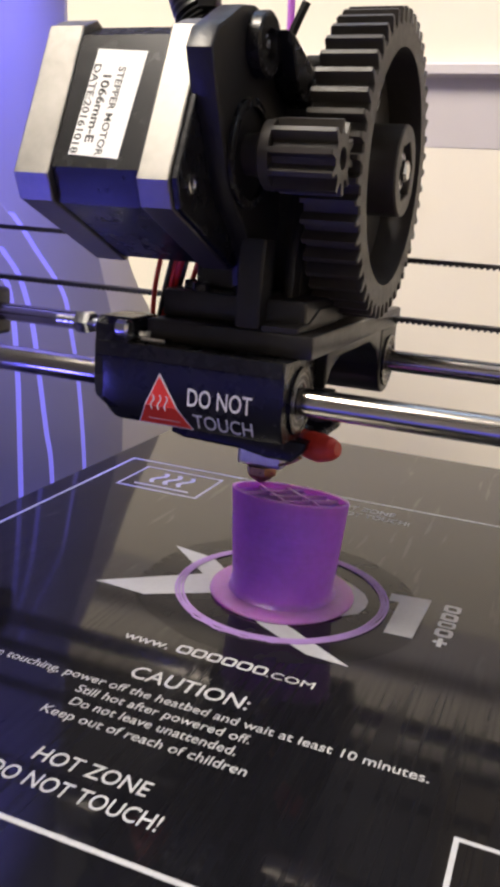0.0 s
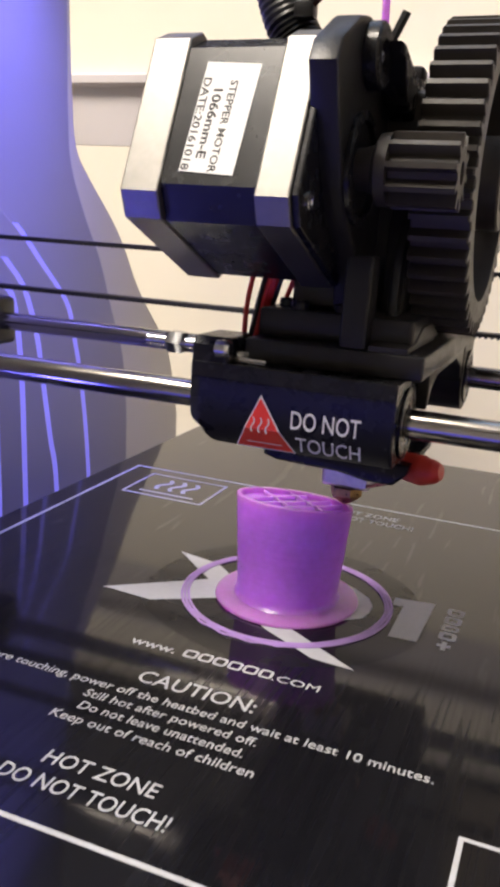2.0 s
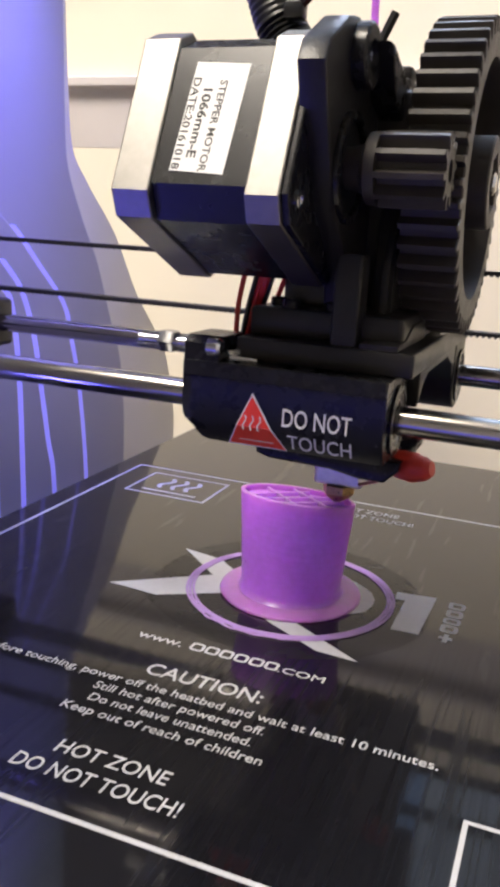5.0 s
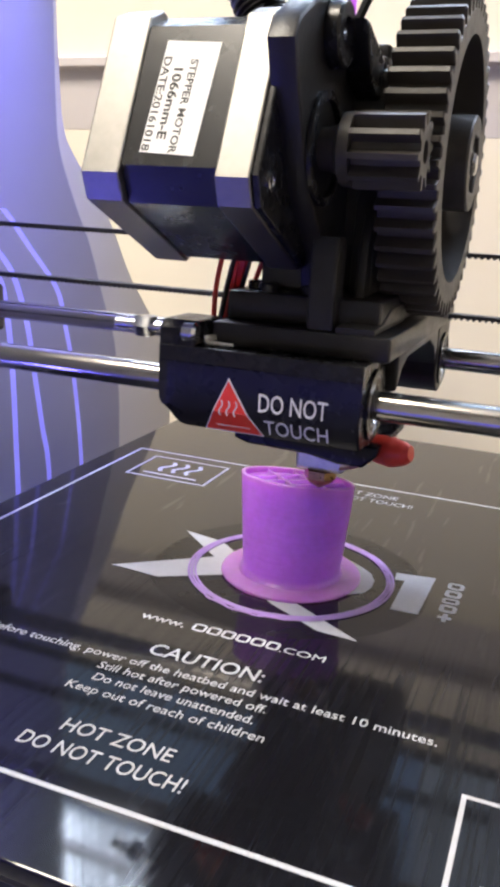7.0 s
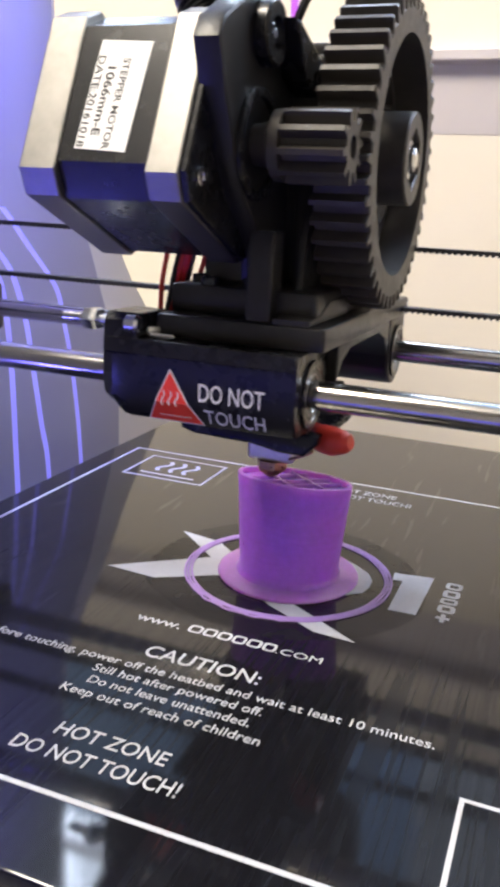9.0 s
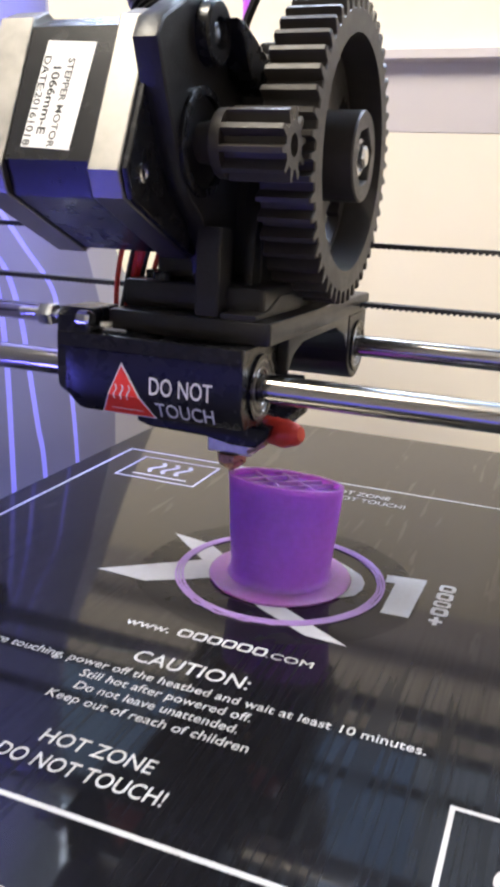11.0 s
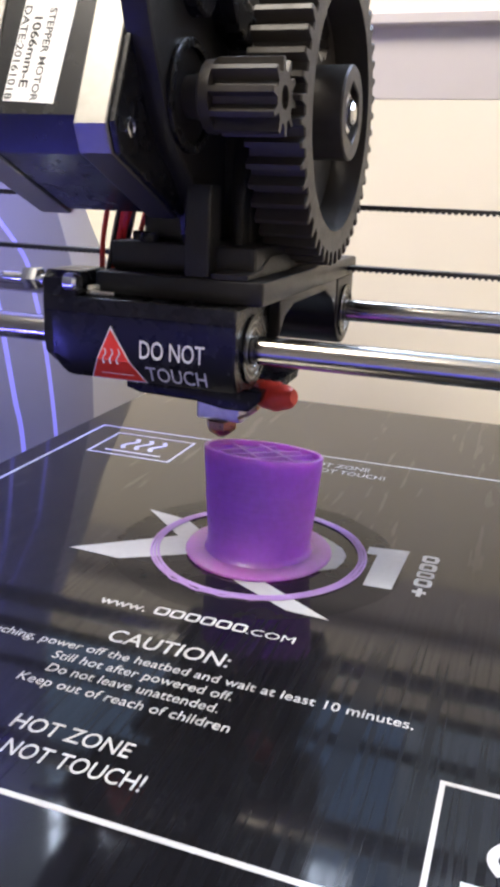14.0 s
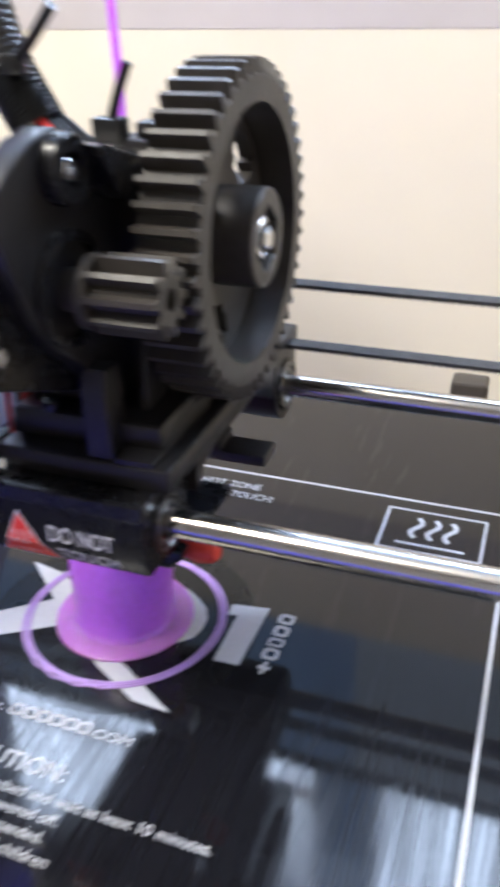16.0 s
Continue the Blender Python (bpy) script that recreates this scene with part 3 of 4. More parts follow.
    part("mark_cross", bm, M_print, bed)
    for y0, y1 in ((29.4, 34.6), (35.6, 39.6), (40.6, 45.8), (46.8, 51.8)):
        bm = bmesh.new()
        frame_shape(bm, 35.7, 41.0, y0, y1, 1.5)
        part("mark_bar", bm, M_print, bed)
    return bed


HAT = (-14.0, 34.5)


def crown(bm, z0, z1, inset, layers, n=96):
    rings = []
    for i in range(layers * 2 + 1):
        t = i / (layers * 2)
        z = z0 + (z1 - z0) * t
        bulge = 0.0 if i % 2 == 0 else 0.07
        u = max(0.0, min(1.0, (z - 2.0) / 31.2))
        rx, ry = 16.1 + 2.9 * u, 16.0 - 6.4 * u
        flare = 1.6 * max(0.0, 1 - (z - 1.2) / 2.2) ** 2
        ring = []
        for k in range(n):
            a = 2 * math.pi * k / n
            w = 0.06 * noise.noise((math.cos(a) * 2, math.sin(a) * 2, z * 0.9))
            r = bulge + flare + w - inset
            ring.append(bm.verts.new((HAT[0] + (rx + r) * math.cos(a), HAT[1] + (ry + r) * math.sin(a), z)))
        rings.append(ring)
    for a, b in zip(rings, rings[1:]):
        for k in range(n):
            bm.faces.new((a[k], a[(k + 1) % n], b[(k + 1) % n], b[k]))
    return rings


def build_hat():
    hat = thing("printed_hat", "purple plastic hat shape, half printed on the bed", "printed part")
    bm = bmesh.new()
    n = 96
    outer = crown(bm, 1.2, 33.2, 0.0, 84, n)
    inner = crown(bm, 31.4, 33.2, 1.3, 3, n)
    for k in range(n):
        bm.faces.new((outer[-1][k], outer[-1][(k + 1) % n], inner[-1][(k + 1) % n], inner[-1][k]))
    bm.faces.new(inner[0])
    part("crown", bm, M_purple, hat, smooth=80)
    bm = bmesh.new()
    spin(bm, [(21.0, 0.12), (22.9, 0.14), (23.2, 0.5), (23.0, 1.0), (22.4, 1.35), (17.0, 1.55), (15, 1.6)], (HAT[0], HAT[1], 0), "z", 96)
    part("brim", bm, M_purple, hat)
    # a few lines of infill across the open top
    for a, s in ((38, -8), (33, 1), (36, 9), (-42, -6), (-38, 6)):
        d = Vector((math.cos(radians(a)), math.sin(radians(a)), 0))
        nrm = Vector((-d.y, d.x, 0))
        c = Vector((s, 0, 0))
        ts = [t * 0.25 for t in range(-80, 81) if ((c + d * t * 0.25).x / 16.8) ** 2 + ((c + d * t * 0.25).y / 7.8) ** 2 < 1]
        p, q = c + d * ts[0], c + d * ts[-1]
        pts = [(HAT[0] + v.x, HAT[1] + v.y) for v in (p + nrm * 0.35, q + nrm * 0.35, q - nrm * 0.35, p - nrm * 0.35)]
        bm = bmesh.new()
        prism(bm, pts, 31.3, 32.7, "z")
        part("infill_line", bm, M_purple, hat)
    skirt = thing("printed_skirt", "thin purple plastic ring round the hat", "printed ring")
    for r in (31.9, 32.9, 33.9):
        bm = bmesh.new()
        rings = []
        for k in range(120):
            a = 2 * math.pi * k / 120
            rr = r + 0.22 * noise.noise((math.cos(a) * 3, math.sin(a) * 3, r * 3.1)) + (0.5 if r > 33.5 and 78 < k < 96 and k % 5 < 2 else 0)
            rings.append([bm.verts.new((HAT[0] + (rr + o) * math.cos(a), HAT[1] + (rr + o) * math.sin(a), z)) for o, z in ((-0.42, 0.22), (0.42, 0.22), (0.3, 0.55), (-0.3, 0.55))])
        for k in range(120):
            a, b = rings[k], rings[(k + 1) % 120]
            for j in range(4):
                bm.faces.new((a[j], a[(j + 1) % 4], b[(j + 1) % 4], b[j]))
        part("strand", bm, M_skirt, skirt)
    return hat, skirt


# ---- the print head ----
MOTOR = (-6.2, 129.8)
N_ = (-0.920, 0.391)
U_ = (0.391, 0.920)
GEAR = (42.5, 130.5)


def motor_pt(a, b):
    return (MOTOR[0] + a * N_[0] + b * U_[0], MOTOR[1] + a * N_[1] + b * U_[1])


def octagon(h, c):
    loc = [(h, h - c), (h - c, h), (-(h - c), h), (-h, h - c), (-h, -(h - c)), (-(h - c), -h), (h - c, -h), (h, -(h - c))]
    return [motor_pt(a, b) for a, b in loc]


def gear_loop(n, root, tip):
    out = []
    for i in range(n):
        for f, r in ((0.0, root), (0.22, root), (0.38, tip), (0.62, tip), (0.78, root)):
            a = 2 * math.pi * (i + f) / n
            out.append((r * math.cos(a), r * math.sin(a)))
    return out


def toothed(bm, n, root, tip, bore, x0, x1, c, turn=0.0):
    lp = gear_loop(n, root, tip)
    cs, sn = math.cos(turn), math.sin(turn)
    rings = []
    for x, sc in ((x0, 0.988), (x0 + 0.4, 1), (x1 - 0.4, 1), (x1, 0.988)):
        o = [bm.verts.new((x, c[0] + (p[0] * cs - p[1] * sn) * sc, c[1] + (p[0] * sn + p[1] * cs) * sc)) for p in lp]
        i = []
        for p in lp:
            k = bore / math.hypot(*p)
            i.append(bm.verts.new((x, c[0] + (p[0] * cs - p[1] * sn) * k, c[1] + (p[0] * sn + p[1] * cs) * k)))
        rings.append((o, i))
    m = len(lp)
    (o0, i0), (o1, i1) = rings[0], rings[-1]
    for k in range(m):
        j = (k + 1) % m
        for (oa, ia), (ob, ib) in zip(rings, rings[1:]):
            bm.faces.new((oa[k], oa[j], ob[j], ob[k]))
            bm.faces.new((ia[j], ia[k], ib[k], ib[j]))
        bm.faces.new((o1[k], o1[j], i1[j], i1[k]))
        bm.faces.new((o0[j], o0[k], i0[k], i0[j]))


def build_motor(head):
    motor = new("stepper_motor")
    motor.parent = head
    motor["label"] = "black and silver square stepper motor"
    for name, x0, x1 in (("front_cap", -33.0, -25.0), ("rear_cap", -65.0, -55.6)):
        bm = bmesh.new()
        prism(bm, octagon(22.7, 4.5), x0, x1, "x", r=0.45)
        part(name, bm, M_alu, motor, "bare cast aluminium cap")
    bm = bmesh.new()
    prism(bm, octagon(22.15, 6.0), -55.5, -33.1, "x")
    part("body", bm, M_motor_black, motor, "black laminated steel body")
    to = Matrix(((0, 1, 0, 0), (-U_[0], 0, N_[0], 0), (-U_[1], 0, N_[1], 0), (0, 0, 0, 1)))
    f = motor_pt(22.2, 0)
    to = Matrix.Translation((0, f[0], f[1])) @ to
    to = to @ Matrix.Translation((0.6, -44.65, 0)) @ Matrix.Rotation(radians(-2.8), 4, "Z") @ Matrix.Translation((-0.6, 44.65, 0))
    bm = bmesh.new()
    box(bm, -12.3, 13.5, -51.1, -38.2, 0.02, 0.14)
    bm.transform(to)
    part("paper_label", bm, M_label, motor, "white printed paper label")
    for text, a, b, x, h, bold in (("STEPPER MOTOR", -8.2, 13.3, -44.3, 1.75, 0.016), ("1066mm-E", -6.0, 10.3, -47.8, 2.1, 0.024), ("DATE:20161018", -8.5, 13.2, -50.8, 1.8, 0.016)):
        lettering("label_text", text, a, b, x, x + h, to @ Matrix.Translation((0, 0, 0.15)), M_ink, motor, thick=0.03, bold=bold)
    for sa in (-15.5, 15.5):
        for sb in (-15.5, 15.5):
            p = motor_pt(sa, sb)
            bm = bmesh.new()
            caphead(bm, (-23.2, p[0], p[1]), "x", 2.2, 0.6)
            part("screw", bm, M_screw, motor)
    bm = bmesh.new()
    spin(bm, [(11, -25.0), (11, -23.2), (2.5, -23.1), (2.5, 2.5)], (0, *MOTOR), "x", 32)
    part("shaft", bm, M_screw, motor)


def build_gears(head):
    pin = new("pinion_gear")
    pin.parent = head
    bm = bmesh.new()
    toothed(bm, 10, 5.6, 8.5, 2.6, -10.5, 5.0, MOTOR, 0.2)
    part("teeth", bm, M_gear, pin)
    bm = bmesh.new()
    spin(bm, [(4.6, -22.5), (4.8, -17), (5.6, -14.5), (8.0, -13.2), (8.2, -10.6)], (0, *MOTOR), "x", 36)
    part("collar", bm, M_gear, pin)
    big = new("drive_gear")
    big.parent = head
    big["label"] = "large black plastic spur gear"
    bm = bmesh.new()
    toothed(bm, 49, 37.7, 41.2, 31.6, -8.0, 6.7, GEAR)
    part("rim", bm, M_gear, big)
    # recessed web with kidney holes
    bm = bmesh.new()
    na, radii = 60, (11.0, 15.5, 18, 21, 24, 27, 29.5, 32.4)
    def hole(i, j):
        return 2 <= j <= 5 and (i % 12) in (2, 3, 4, 5, 6, 7) and not (j in (2, 5) and (i % 12) in (2, 7))
    grid = {}
    for x in (-7.4, -3.4):
        for i in range(na):
            for j, r in enumerate(radii):
                a = 2 * math.pi * (i + 5) / na
                grid[x, i, j] = bm.verts.new((x, GEAR[0] + r * math.cos(a), GEAR[1] + r * math.sin(a)))
    full = [(i, j) for i in range(na) for j in range(len(radii) - 1) if not hole(i, j)]
    fs = set(full)
    for i, j in full:
        k = (i + 1) % na
        bm.faces.new((grid[-3.4, i, j], grid[-3.4, k, j], grid[-3.4, k, j + 1], grid[-3.4, i, j + 1]))
        bm.faces.new((grid[-7.4, i, j + 1], grid[-7.4, k, j + 1], grid[-7.4, k, j], grid[-7.4, i, j]))
        for (i2, j2), (p, q) in ((((i - 1) % na, j), ((i, j), (i, j + 1))), ((k, j), ((k, j), (k, j + 1))), ((i, j - 1), ((i, j), (k, j))), ((i, j + 1), ((i, j + 1), (k, j + 1)))):
            if (i2, j2) not in fs and 0 <= j2 < len(radii) - 1:
                bm.faces.new((grid[-3.4, p[0], p[1]], grid[-3.4, q[0], q[1]], grid[-7.4, q[0], q[1]], grid[-7.4, p[0], p[1]]))
    bmesh.ops.delete(bm, geom=[v for v in bm.verts if not v.link_faces], context="VERTS")
    part("web", bm, M_gear, big)
    bm = bmesh.new()
    rings = []
    for rad, six, x in ((8.2, 1, -7.6), (12.4, 0, -7.6), (12.4, 0, 8.8), (12.0, 0, 9.3), (8.5, 1, 9.3), (8.2, 1, 8.9)):
        ring = []
        for k in range(48):
            a = 2 * math.pi * k / 48
            q = rad * (math.cos(math.pi / 6) / math.cos(a % (math.pi / 3) - math.pi / 6) if six else 1.0)
            ring.append(bm.verts.new((x, GEAR[0] + q * math.cos(a), GEAR[1] + q * math.sin(a))))
        rings.append(ring)
    for ra, rb in zip(rings, rings[1:] + rings[:1]):
        for k in range(48):
            bm.faces.new((ra[k], ra[(k + 1) % 48], rb[(k + 1) % 48], rb[k]))
    part("hub", bm, M_gear, big)
    bm = bmesh.new()
    spin(bm, [(6.3, 0.5), (6.3, 7.2), (5.6, 8.2), (4.4, 8.4), (4.2, 7.6), (3.4, 7.6), (3.3, 9.4), (2.4, 10.0)], (0, *GEAR), "x", 6)
    part("bolt", bm, M_screw, big, "bright zinc bolt")
    bm = bmesh.new()
    spin(bm, [(4.0, -30), (4.0, 0.4)], (0, *GEAR), "x", 20)
    part("axle", bm, M_screw, big)
    # both gears turn about their own axles
    for gear, centre in ((pin, MOTOR), (big, GEAR)):
        gear.location = (0, centre[0] * MM, centre[1] * MM)
        for ob in gear.children:
            ob.location = (0, -centre[0] * MM, -centre[1] * MM)
    return pin, big


def sticker_place(upper):
    if upper:
        return Matrix(((1, 0, 0, 0), (0, 0, -1, -13.3), (0, 1, 0, 67), (0, 0, 0, 1)))
    c, s = 2.6 / 6.17, 5.6 / 6.17
    return Matrix(((1, 0, 0, 0), (0, -c, -s, -13.3), (0, s, -c, 67), (0, 0, 0, 1)))


def build_carriage(head):
    car = new("carriage")
    car.parent = head
    car["label"] = "black plastic carriage riding on two rods"
    front = [(-13.2, 82), (-13.2, 67), (-10.6, 61.4)] + arc(0, 70.7, 10.4, 246, 310, 6) + [(10.5, 66), (12, 72), (13, 82)]
    bm = bmesh.new()
    rings = []
    for d in (0.0, 0.4, 1.1, 2.2, 3.6, 5.2, 7.0, 9.0, 11.0, 52.4, 53.0):
        low = 60.2 + 11.0 - math.sqrt(max(0.0, 121.0 - (11.0 - d) ** 2)) if d < 11 else 0.0
        ring = []
        for y, z in front:
            s = 0.985 if d in (0.0, 53.0) else 1.0
            ring.append(bm.verts.new((-55.6 + d, y * s, max(z, low) if d < 11 else 70 + (z - 70) * s)))
        rings.append(ring)
    m = len(front)
    for a, b in zip(rings, rings[1:]):
        for k in range(m):
            bm.faces.new((a[k], a[(k + 1) % m], b[(k + 1) % m], b[k]))
    bm.faces.new(rings[0][::-1])
    bm.faces.new(rings[-1])
    bmesh.ops.remove_doubles(bm, verts=bm.verts, dist=0.01)
    part("front_bearing_housing", bm, M_black_gloss, car)
    bm = bmesh.new()
    box(bm, -55.4, -2.8, -13.5, -11.5, 78.0, 82.3, r=0.4)
    part("cap_strip", bm, M_black_gloss, car)
    bm = bmesh.new()
    prism(bm, [(-13.2, 82.02), (-13.2, 86.5), (-11, 88.4), (2, 88.4), (3, 82.02)], -55.6, -45.6, "x", r=0.6)
    part("ear", bm, M_black_gloss, car)
    bm = bmesh.new()
    rear = arc(87.2, 70.3, 11.5, 200, 340, 10) + [(98, 82), (76, 82)]
    prism(bm, rear, -55.6, 0.5, "x", r=0.6)
    part("rear_bearing_housing", bm, M_black, car)
    bm = bmesh.new()
    prism(bm, [(13.2, 82), (13.2, 72), (18, 77), (26, 79.5), (60, 79.5), (70, 76), (75.6, 70), (75.6, 82)], -46, 0.2, "x", r=0.5)
    part("bridge", bm, M_black, car)
    bm = bmesh.new()
    box(bm, -44.5, 1.5, -6, 97, 82.2, 88.2, r=0.8)
    part("top_plate", bm, M_black, car)
    for y, z, x in ((0, 70.7, -2.6), (87.2, 70.3, 0.5)):
        bm = bmesh.new()
        spin(bm, [(7.5, x - 6), (7.5, x + 0.5), (6.9, x + 0.5), (6.7, x + 0.1), (5.7, x + 0.1), (5.5, x + 0.4), (5.0, x + 0.4), (4.6, x - 0.4), (3.75, x - 0.6), (3.75, x - 6)], (0, y, z), "x", 40, close=True)
        part("bearing", bm, M_bearing_steel, car)
        bm = bmesh.new()
        spin(bm, [(6.7, x + 0.12), (6.65, x + 0.32), (5.75, x + 0.32), (5.7, x + 0.12)], (0, y, z), "x", 40, close=True)
        part("bearing_seal", bm, M_bearing, car)
        bm = bmesh.new()
        spin(bm, [(8.9, x - 1), (8.9, x + 0.7), (7.6, x + 0.7), (7.6, x - 1)], (0, y, z), "x", 40, close=True)
        part("bearing_collar", bm, M_black_gloss, car)
    # warning sticker, bent over the lower edge
    up, low = sticker_place(True), sticker_place(False)
    for name, grow, lift, m in (("sticker_edge", 0.55, 0.05, M_white_ink), ("sticker_triangle", 0.0, 0.15, M_red)):
        bm = bmesh.new()
        top, bot = 7.8 + grow * 1.6, -5.7 - grow * 0.7
        def xs(s):
            t = (top - s) / (top - bot)
            return (-36.1 + (-42.4 - grow + 36.1) * t, -36.1 + (-27.4 + grow + 36.1) * t)
        tri = [(xs(top)[0], top), (xs(0)[1], 0), (xs(0)[0], 0)]
        quad = [(xs(0)[0], 0), (xs(0)[1], 0), (xs(bot)[1], bot), (xs(bot)[0], bot)]
        for pts, pl in ((tri, up), (quad, low)):
            n0 = len(bm.verts)
            prism(bm, pts, lift, lift + 0.08, "z")
            bm.verts.ensure_lookup_table()
            for v in bm.verts[n0:]:
                v.co = pl @ v.co
        part(name, bm, m, car)
    bm = bmesh.new()
    for dx in (-2.6, 0, 2.6):
        squiggle(bm, -35.9 + dx * 0.75, 1.0, 3.8, 0.32, 0.42, up @ Matrix.Translation((0, 0, 0.25)))
    part("sticker_heat_waves", bm, M_white_ink, car)
    bm = bmesh.new()
    box(bm, -39.6, -30.4, -4.2, -4.0, 0.25, 0.30)
    bm.transform(low)
    part("sticker_line", bm, M_white_ink, car)
    lettering("sticker_text", "DO NOT", -28.0, -10.4, 1.2, 5.8, up, M_white_ink, car, bold=0.006)
    lettering("sticker_text", "TOUCH", -26.6, -10.2, -5.2, -0.9, low, M_white_ink, car, bold=0.0)
    # tension bolt with nut through the ear
    bm = bmesh.new()
    spin(bm, [(1.4, -74), (1.5, -73.5), (1.5, -57)], (0, -3, 84.6), "x", 14)
    spin(bm, [(2.9, -67.2), (3.2, -66.6), (3.2, -63.2), (2.9, -62.6)], (0, -3, 84.6), "x", 6)
    part("tension_bolt", bm, M_screw, car, "zinc bolt with nut")
    bm = bmesh.new()
    spin(bm, [(1.3, -45.6), (1.3, -36)], (0, -1, 84.0), "x", 14)
    spin(bm, [(1.7, -49.6), (2.3, -49.0), (2.4, -46.2), (1.8, -45.4)], (0, -12.2, 85.6), "x", 20)
    part("ear_screw", bm, M_screw, car, "zinc screw")
    bm = bmesh.new()
    box(bm, -45.2, -37, -9.5, 4, 82.3, 83.5)
    prism(bm, [(-44.8, -9), (-38, 2), (-38, 4), (-44.8, -6.5)], 83.6, 84.8, "z")
    part("clip_plate", bm, M_screw, car, "bright steel clip")


def build_extruder(head):
    ext = new("extruder_body")
    ext.parent = head
    ext["label"] = "black plastic extruder body"
    bm = bmesh.new()
    box(bm, -43.5, -3, 0.5, 66, 88.3, 95.8, r=1.2)
    part("base_block", bm, M_black, ext)
    bm = bmesh.new()
    outline = [(-25, 138), (-29.5, 149), (-27, 153.5), (-14, 160.5)] + arc(-6, 154.5, 7.5, 105, 20, 6) + [(10, 149), (24, 147), (56, 146), (62, 138), (62, 98), (58, 96.0), (4, 96.0), (2, 104), (-5, 112), (-13, 118), (-19, 126)]
    prism(bm, outline, -24.9, -18.5, "x", r=0.8)
    part("motor_plate", bm, M_black, ext)
    bm = bmesh.new()
    prism(bm, octagon(22.3, 4.8), -24.95, -23.2, "x", r=0.4)
    part("motor_flange", bm, M_black_gloss, ext)
    bm = bmesh.new()
    spin(bm, [(12.6, -18.4), (12.6, -17.4), (12.0, -17.1), (10.6, -17.1), (10.6, -18.4)], (0, *MOTOR), "x", 48, close=True)
    part("motor_ring", bm, M_black_gloss, ext)
    bm = bmesh.new()
    spin(bm, [(7.2, -18.4), (7.2, -15.4), (6.6, -14.9), (3.6, -14.9), (3.4, -17)], (0, -5, 154.0), "x", 32)
    part("boss", bm, M_black_gloss, ext)
    bm = bmesh.new()
    caphead(bm, (-17.2, -5, 154.0), "x", 2.4, 1.6)
    part("boss_screw", bm, M_screw, ext)
    bm = bmesh.new()
    prism(bm, [(-1, 158.0), (3, 158.0), (32, 149.0), (34, 144), (26, 141), (8, 146)], -18.3, -12, "x", r=0.8)
    part("idler_lever", bm, M_black_gloss, ext)
    bm = bmesh.new()
    box(bm, -32, -9.6, 18, 58, 96, 150.5, r=1.5)
    box(bm, -37, -18.8, 7, 17.8, 95.9, 120, r=1.2)
    part("drive_block", bm, M_black, ext)
    bm = bmesh.new()
    prism(bm, [(14, 96), (14, 118), (19, 126), (19, 150), (24, 152), (24, 96)], -15, -9.2, "x", r=0.6)
    part("side_rib", bm, M_black, ext)
    bm = bmesh.new()
    prism(bm, [(-4.5, 88.4), (-4.5, 106), (-3, 110.4), (2.5, 110.4), (3.5, 109), (3.5, 88.4)], -20.2, -13.4, "x", r=0.7)
    part("front_foot", bm, M_black, ext)
    bm = bmesh.new()
    prism(bm, [(4, 88.4), (4, 92), (8, 94), (9, 108), (13, 116), (16, 116), (17, 96), (30, 91), (30, 88.4)], -12, -9.5, "x", r=0.4)
    part("side_web", bm, M_black, ext)
    bm = bmesh.new()
    prism(bm, [(-5.5, 88.3), (-5.5, 89.6), (4, 90.4), (12, 93.5), (30, 93.5), (30, 88.3)], -12.5, -2.6, "x", r=0.4)
    part("foot_flange", bm, M_black, ext)
    for x, y in ((-38, 8), (-33, 2.5), (-22, 4.5)):
        bm = bmesh.new()
        caphead(bm, (x, y, 95.8), "z", 2.4, 2.2)
        part("base_screw", bm, M_black_gloss, ext)
    # clutter on top: idler clamp, springs and a tie
    bm = bmesh.new()
    box(bm, -24, -13, 27, 42, 150.6, 155, r=1)
    box(bm, -19, -13.5, 30, 37, 154.8, 158.5, r=1)
    part("idler_clamp", bm, M_black, ext)
    bm = bmesh.new()
    for x in (-22.5, -12.5):
        caphead(bm, (x, 46, 150.6), "z", 2.6, 4.5)
        spin(bm, [(3.4, 150.6), (3.4, 152)], (x, 26, 0), "z", 18)
    part("clamp_screw", bm, M_screw, ext)
    bm = bmesh.new()
    box(bm, -28.5, -20.5, 26.5, 31.5, 153.5, 159.5, r=0.8)
    part("tie_lock", bm, M_wire_black, ext)
    bm = bmesh.new()
    pipe(bm, curve_pts([(-24, 29, 159), (-22, 29, 164.5), (-19.0, 29, 171)], 8), 1.3, 6)
    part("tie_tail", bm, M_wire_black, ext)


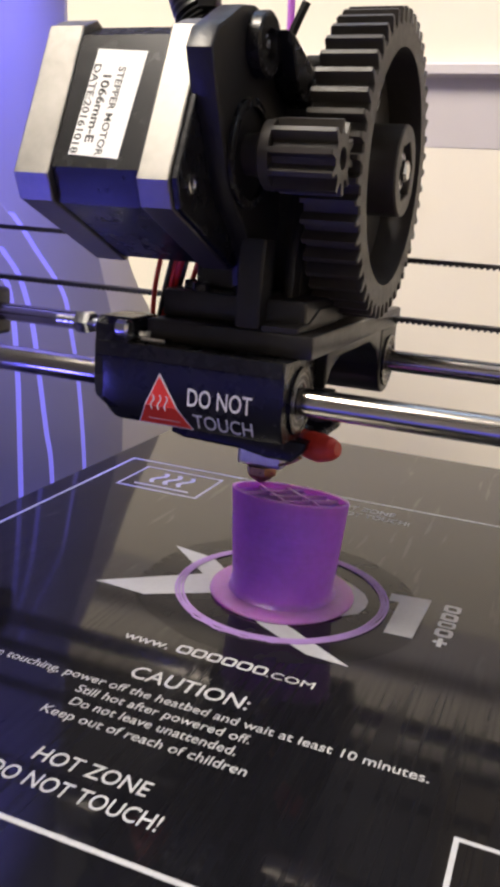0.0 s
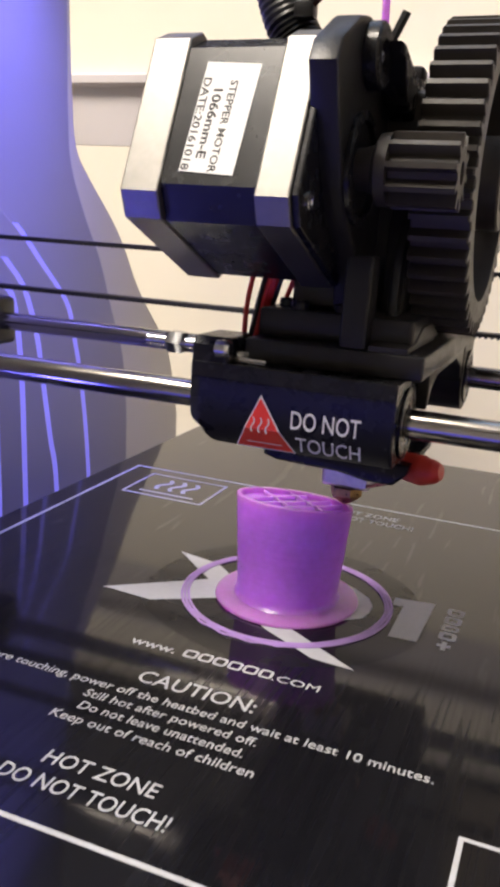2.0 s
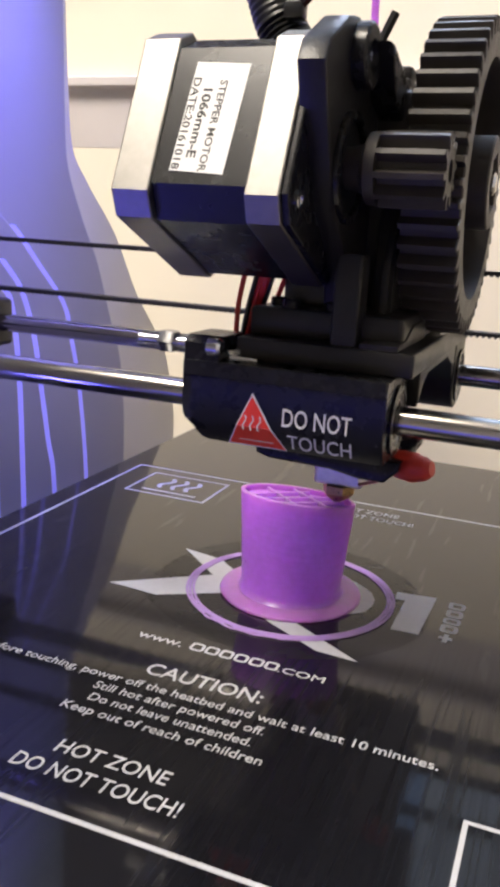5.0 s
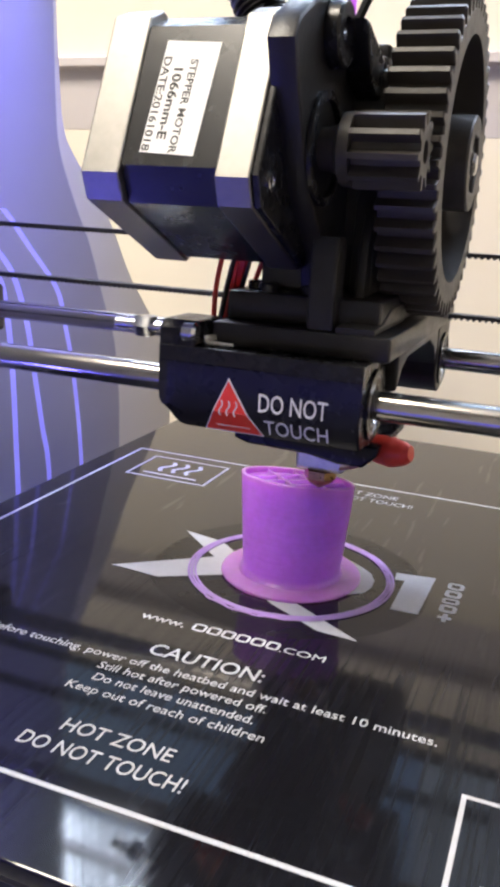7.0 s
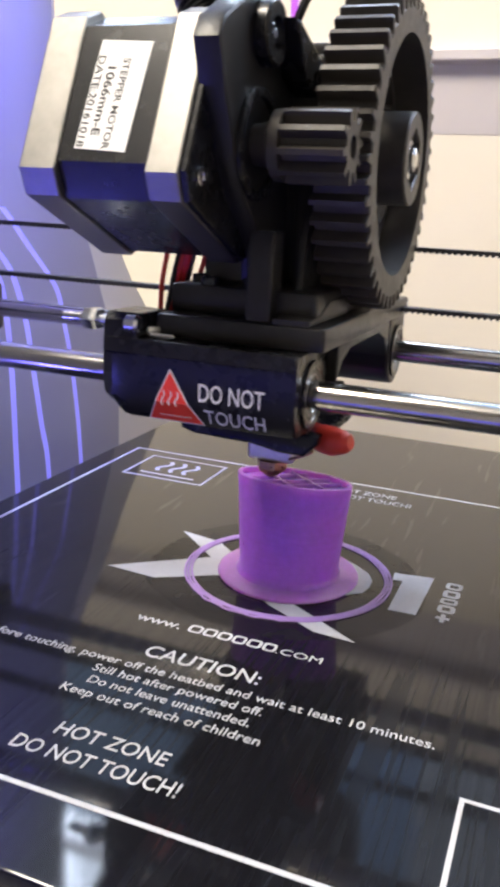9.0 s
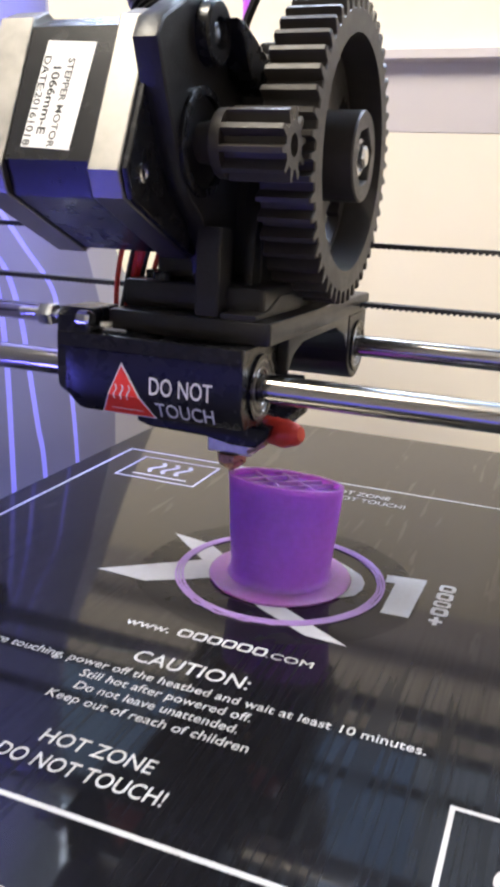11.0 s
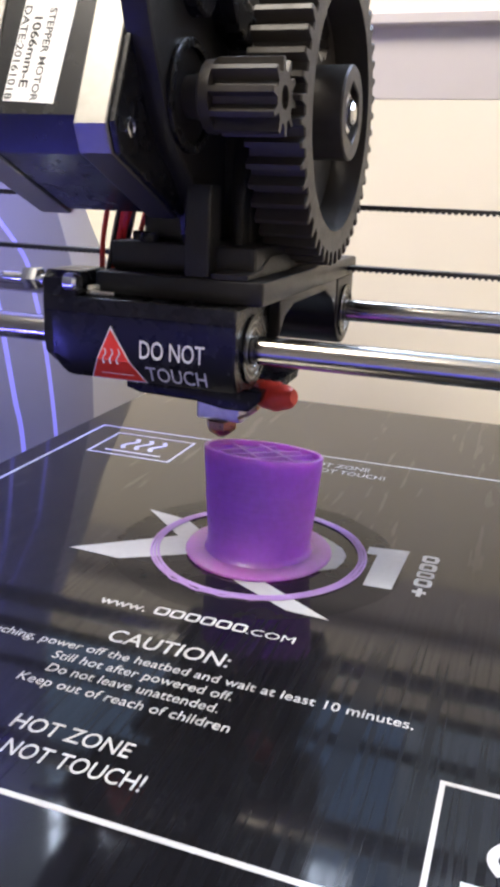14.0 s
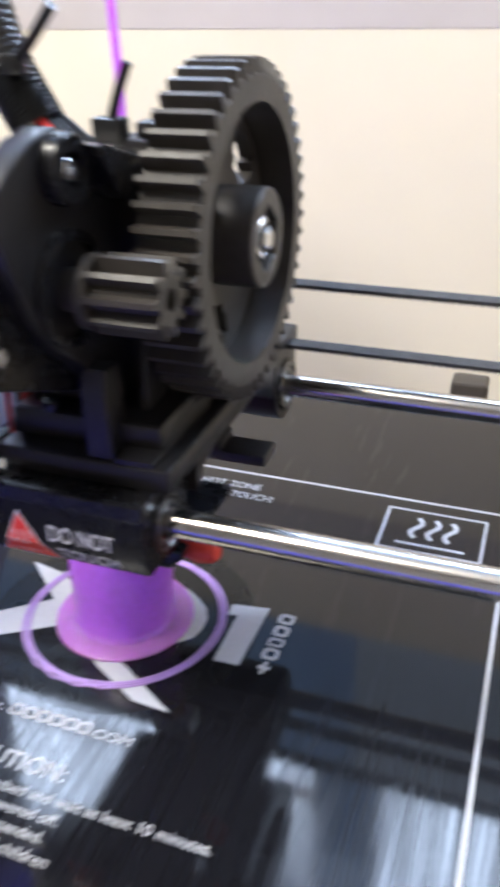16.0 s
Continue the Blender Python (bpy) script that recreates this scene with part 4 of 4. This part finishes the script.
def build_hotend(head):
    hot = new("hot_end")
    hot.parent = head
    bm = bmesh.new()
    prism(bm, [(-41, 58.6), (-41, 55.6), (-37, 54.4), (-20, 54.0), (-12, 52.6), (-5, 52.6), (-1.5, 56), (-1, 58.6)], 4, 40, "y", r=0.8)
    part("mount", bm, M_black_gloss, hot)
    bm = bmesh.new()
    box(bm, -33.0, -17.8, 35.5, 45, 39.6, 48.5, r=1.1, seg=3)
    part("heater_block", bm, M_block, hot, "bare aluminium heater block")
    bm = bmesh.new()
    spin(bm, [(3.2, 48.6), (3.2, 52.4)], (-25.6, 39, 0), "z", 24)
    part("heat_break", bm, M_screw, hot)
    bm = bmesh.new()
    spin(bm, [(5.0, 39.5), (5.0, 37.0), (4.5, 36.4)], (-25.6, 39, 0), "z", 6)
    spin(bm, [(4.3, 36.5), (3.9, 35.8), (1.1, 33.8), (0.5, 33.6)], (-25.6, 39, 0), "z", 24)
    part("nozzle", bm, M_brass, hot, "brown brass nozzle")
    bm = bmesh.new()
    pipe(bm, curve_pts([(-18, 34, 42), (-12, 26, 46), (-6, 16, 51)], 12), 0.6, 8)
    part("sensor_wire", bm, M_brass, hot)
    bm = bmesh.new()
    path = curve_pts([(-6.5, 15, 57.5), (-2.5, 12, 56.5), (2.5, 10, 56.5), (6.5, 9, 57.2)], 18)
    k = len(path) - 1
    pipe(bm, path, lambda i: 1.0 + 3.0 * math.sin(math.pi * (0.1 + 0.8 * i / k)) ** 0.8 + 0.12 * math.sin(i * 1.3), 14)
    part("wire_boot", bm, M_red_tape, hot, "red silicone wrap over the heater wires")
    bm = bmesh.new()
    box(bm, -30, 2.5, 58.5, 70, 54.5, 58, r=0.6)
    box(bm, -30, -12, 58.5, 70, 57.8, 61, r=0.6)
    part("rear_tab", bm, M_black, hot)


def build_loom(head):
    loom = new("cable_loom")
    loom.parent = head
    loom["label"] = "black corrugated cable tube with wires"
    bm = bmesh.new()
    path = curve_pts([(-43, 28, 157), (-46.8, 28.5, 163), (-51.5, 29, 171), (-55.5, 30, 182), (-59.5, 32, 198), (-66, 40, 240), (-74, 55, 300)], 150)
    pipe(bm, path, lambda i: (6.0 + (0.8 if i % 4 < 2 else -0.2)) if i < 44 else 6.7 + (0.25 if i % 4 < 2 else 0.0), 20)
    part("tube", bm, M_wire_black, loom)
    for i, (dx, dy, m) in enumerate(((0, -3, M_wire_red), (2.5, 1, M_wire_black), (4.5, 3, M_wire_black), (1, 3, M_wire_red), (3, -2, M_wire_black))):
        bm = bmesh.new()
        pipe(bm, curve_pts([(-30 + dx * 1.6, 26 + dy, 150.5), (-34 + dx, 27 + dy, 152.5), (-39 + dx * 0.5, 28 + dy, 157), (-44 + dx * 0.3, 28.5 + dy * 0.6, 162)], 18), 1.7 if m is M_wire_red else 1.4, 10)
        part("wire", bm, m, loom)
    bm = bmesh.new()
    box(bm, -47, -41.5, 20.5, 25, 168.5, 173, r=0.8)
    part("tie_lock", bm, M_wire_black, loom)
    bm = bmesh.new()
    pipe(bm, curve_pts([(-42.5, 22, 172), (-37, 20, 176), (-30, 18, 182.5)], 8), 1.4, 6)
    part("tie_tail", bm, M_wire_black, loom)
    # motor and heater wires behind the carriage
    for i, (x0, x1, m, r) in enumerate(((-49.5, -49.5, M_wire_red, 0.7), (-46, -48.4, M_wire_black, 0.7), (-44.5, -47.5, M_wire_red, 0.8), (-41.5, -46.5, M_wire_black, 0.7), (-38, -45.5, M_wire_red, 0.7), (-43, -48.8, M_wire_red, 1.5))):
        bm = bmesh.new()
        pipe(bm, curve_pts([(x0 + 2, 12, 112), (x0, 10, 102), ((x0 + x1) / 2 - 1, 9 + i, 92), (x1, 8, 82), (x1 + 2, 12, 74)], 20), r, 8)
        part("wire", bm, m, loom)


def build_head():
    head = thing("print_head", "black print head with stepper motor and large gear", "print head")
    build_carriage(head)
    build_motor(head)
    build_extruder(head)
    pinion, gear = build_gears(head)
    build_hotend(head)
    build_loom(head)
    fil = thing("filament", "purple plastic filament strand entering the head", "filament")
    bm = bmesh.new()
    pipe(bm, curve_pts([(-27, 40, 148), (-27.2, 40, 168), (-28.6, 40.5, 200), (-31, 42, 250), (-36, 46, 330)], 40), 1.05, 12)
    part("strand", bm, M_purple, fil)
    return head, fil, pinion, gear


block_panel_west, block_panel_east = build_room()
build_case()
build_gantry()
bed = build_bed()
hat, skirt = build_hat()
head, filament, pinion, gear = build_head()


def motions():
    # the added panels slide apart and let the window light in
    for ob, far in ((block_panel_west, -0.56), (block_panel_east, 0.56)):
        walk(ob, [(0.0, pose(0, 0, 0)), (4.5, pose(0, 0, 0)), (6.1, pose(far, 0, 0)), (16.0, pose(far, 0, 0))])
    for ob in (head, filament):
        walk(ob, [(t, pose(dx, 0, 0)) for t, dx, dy in TRAVEL])
    for ob, centre, ratio in ((gear, GEAR, 1.0), (pinion, MOTOR, -4.9)):
        walk(ob, [(k * 0.5, pose(0, centre[0] * MM, centre[1] * MM, (14.4 - 5.5 * k) * ratio)) for k in range(33)])
    for ob in (bed, hat, skirt):
        walk(ob, [(t, pose(0, dy, 0)) for t, dx, dy in TRAVEL])


motions()
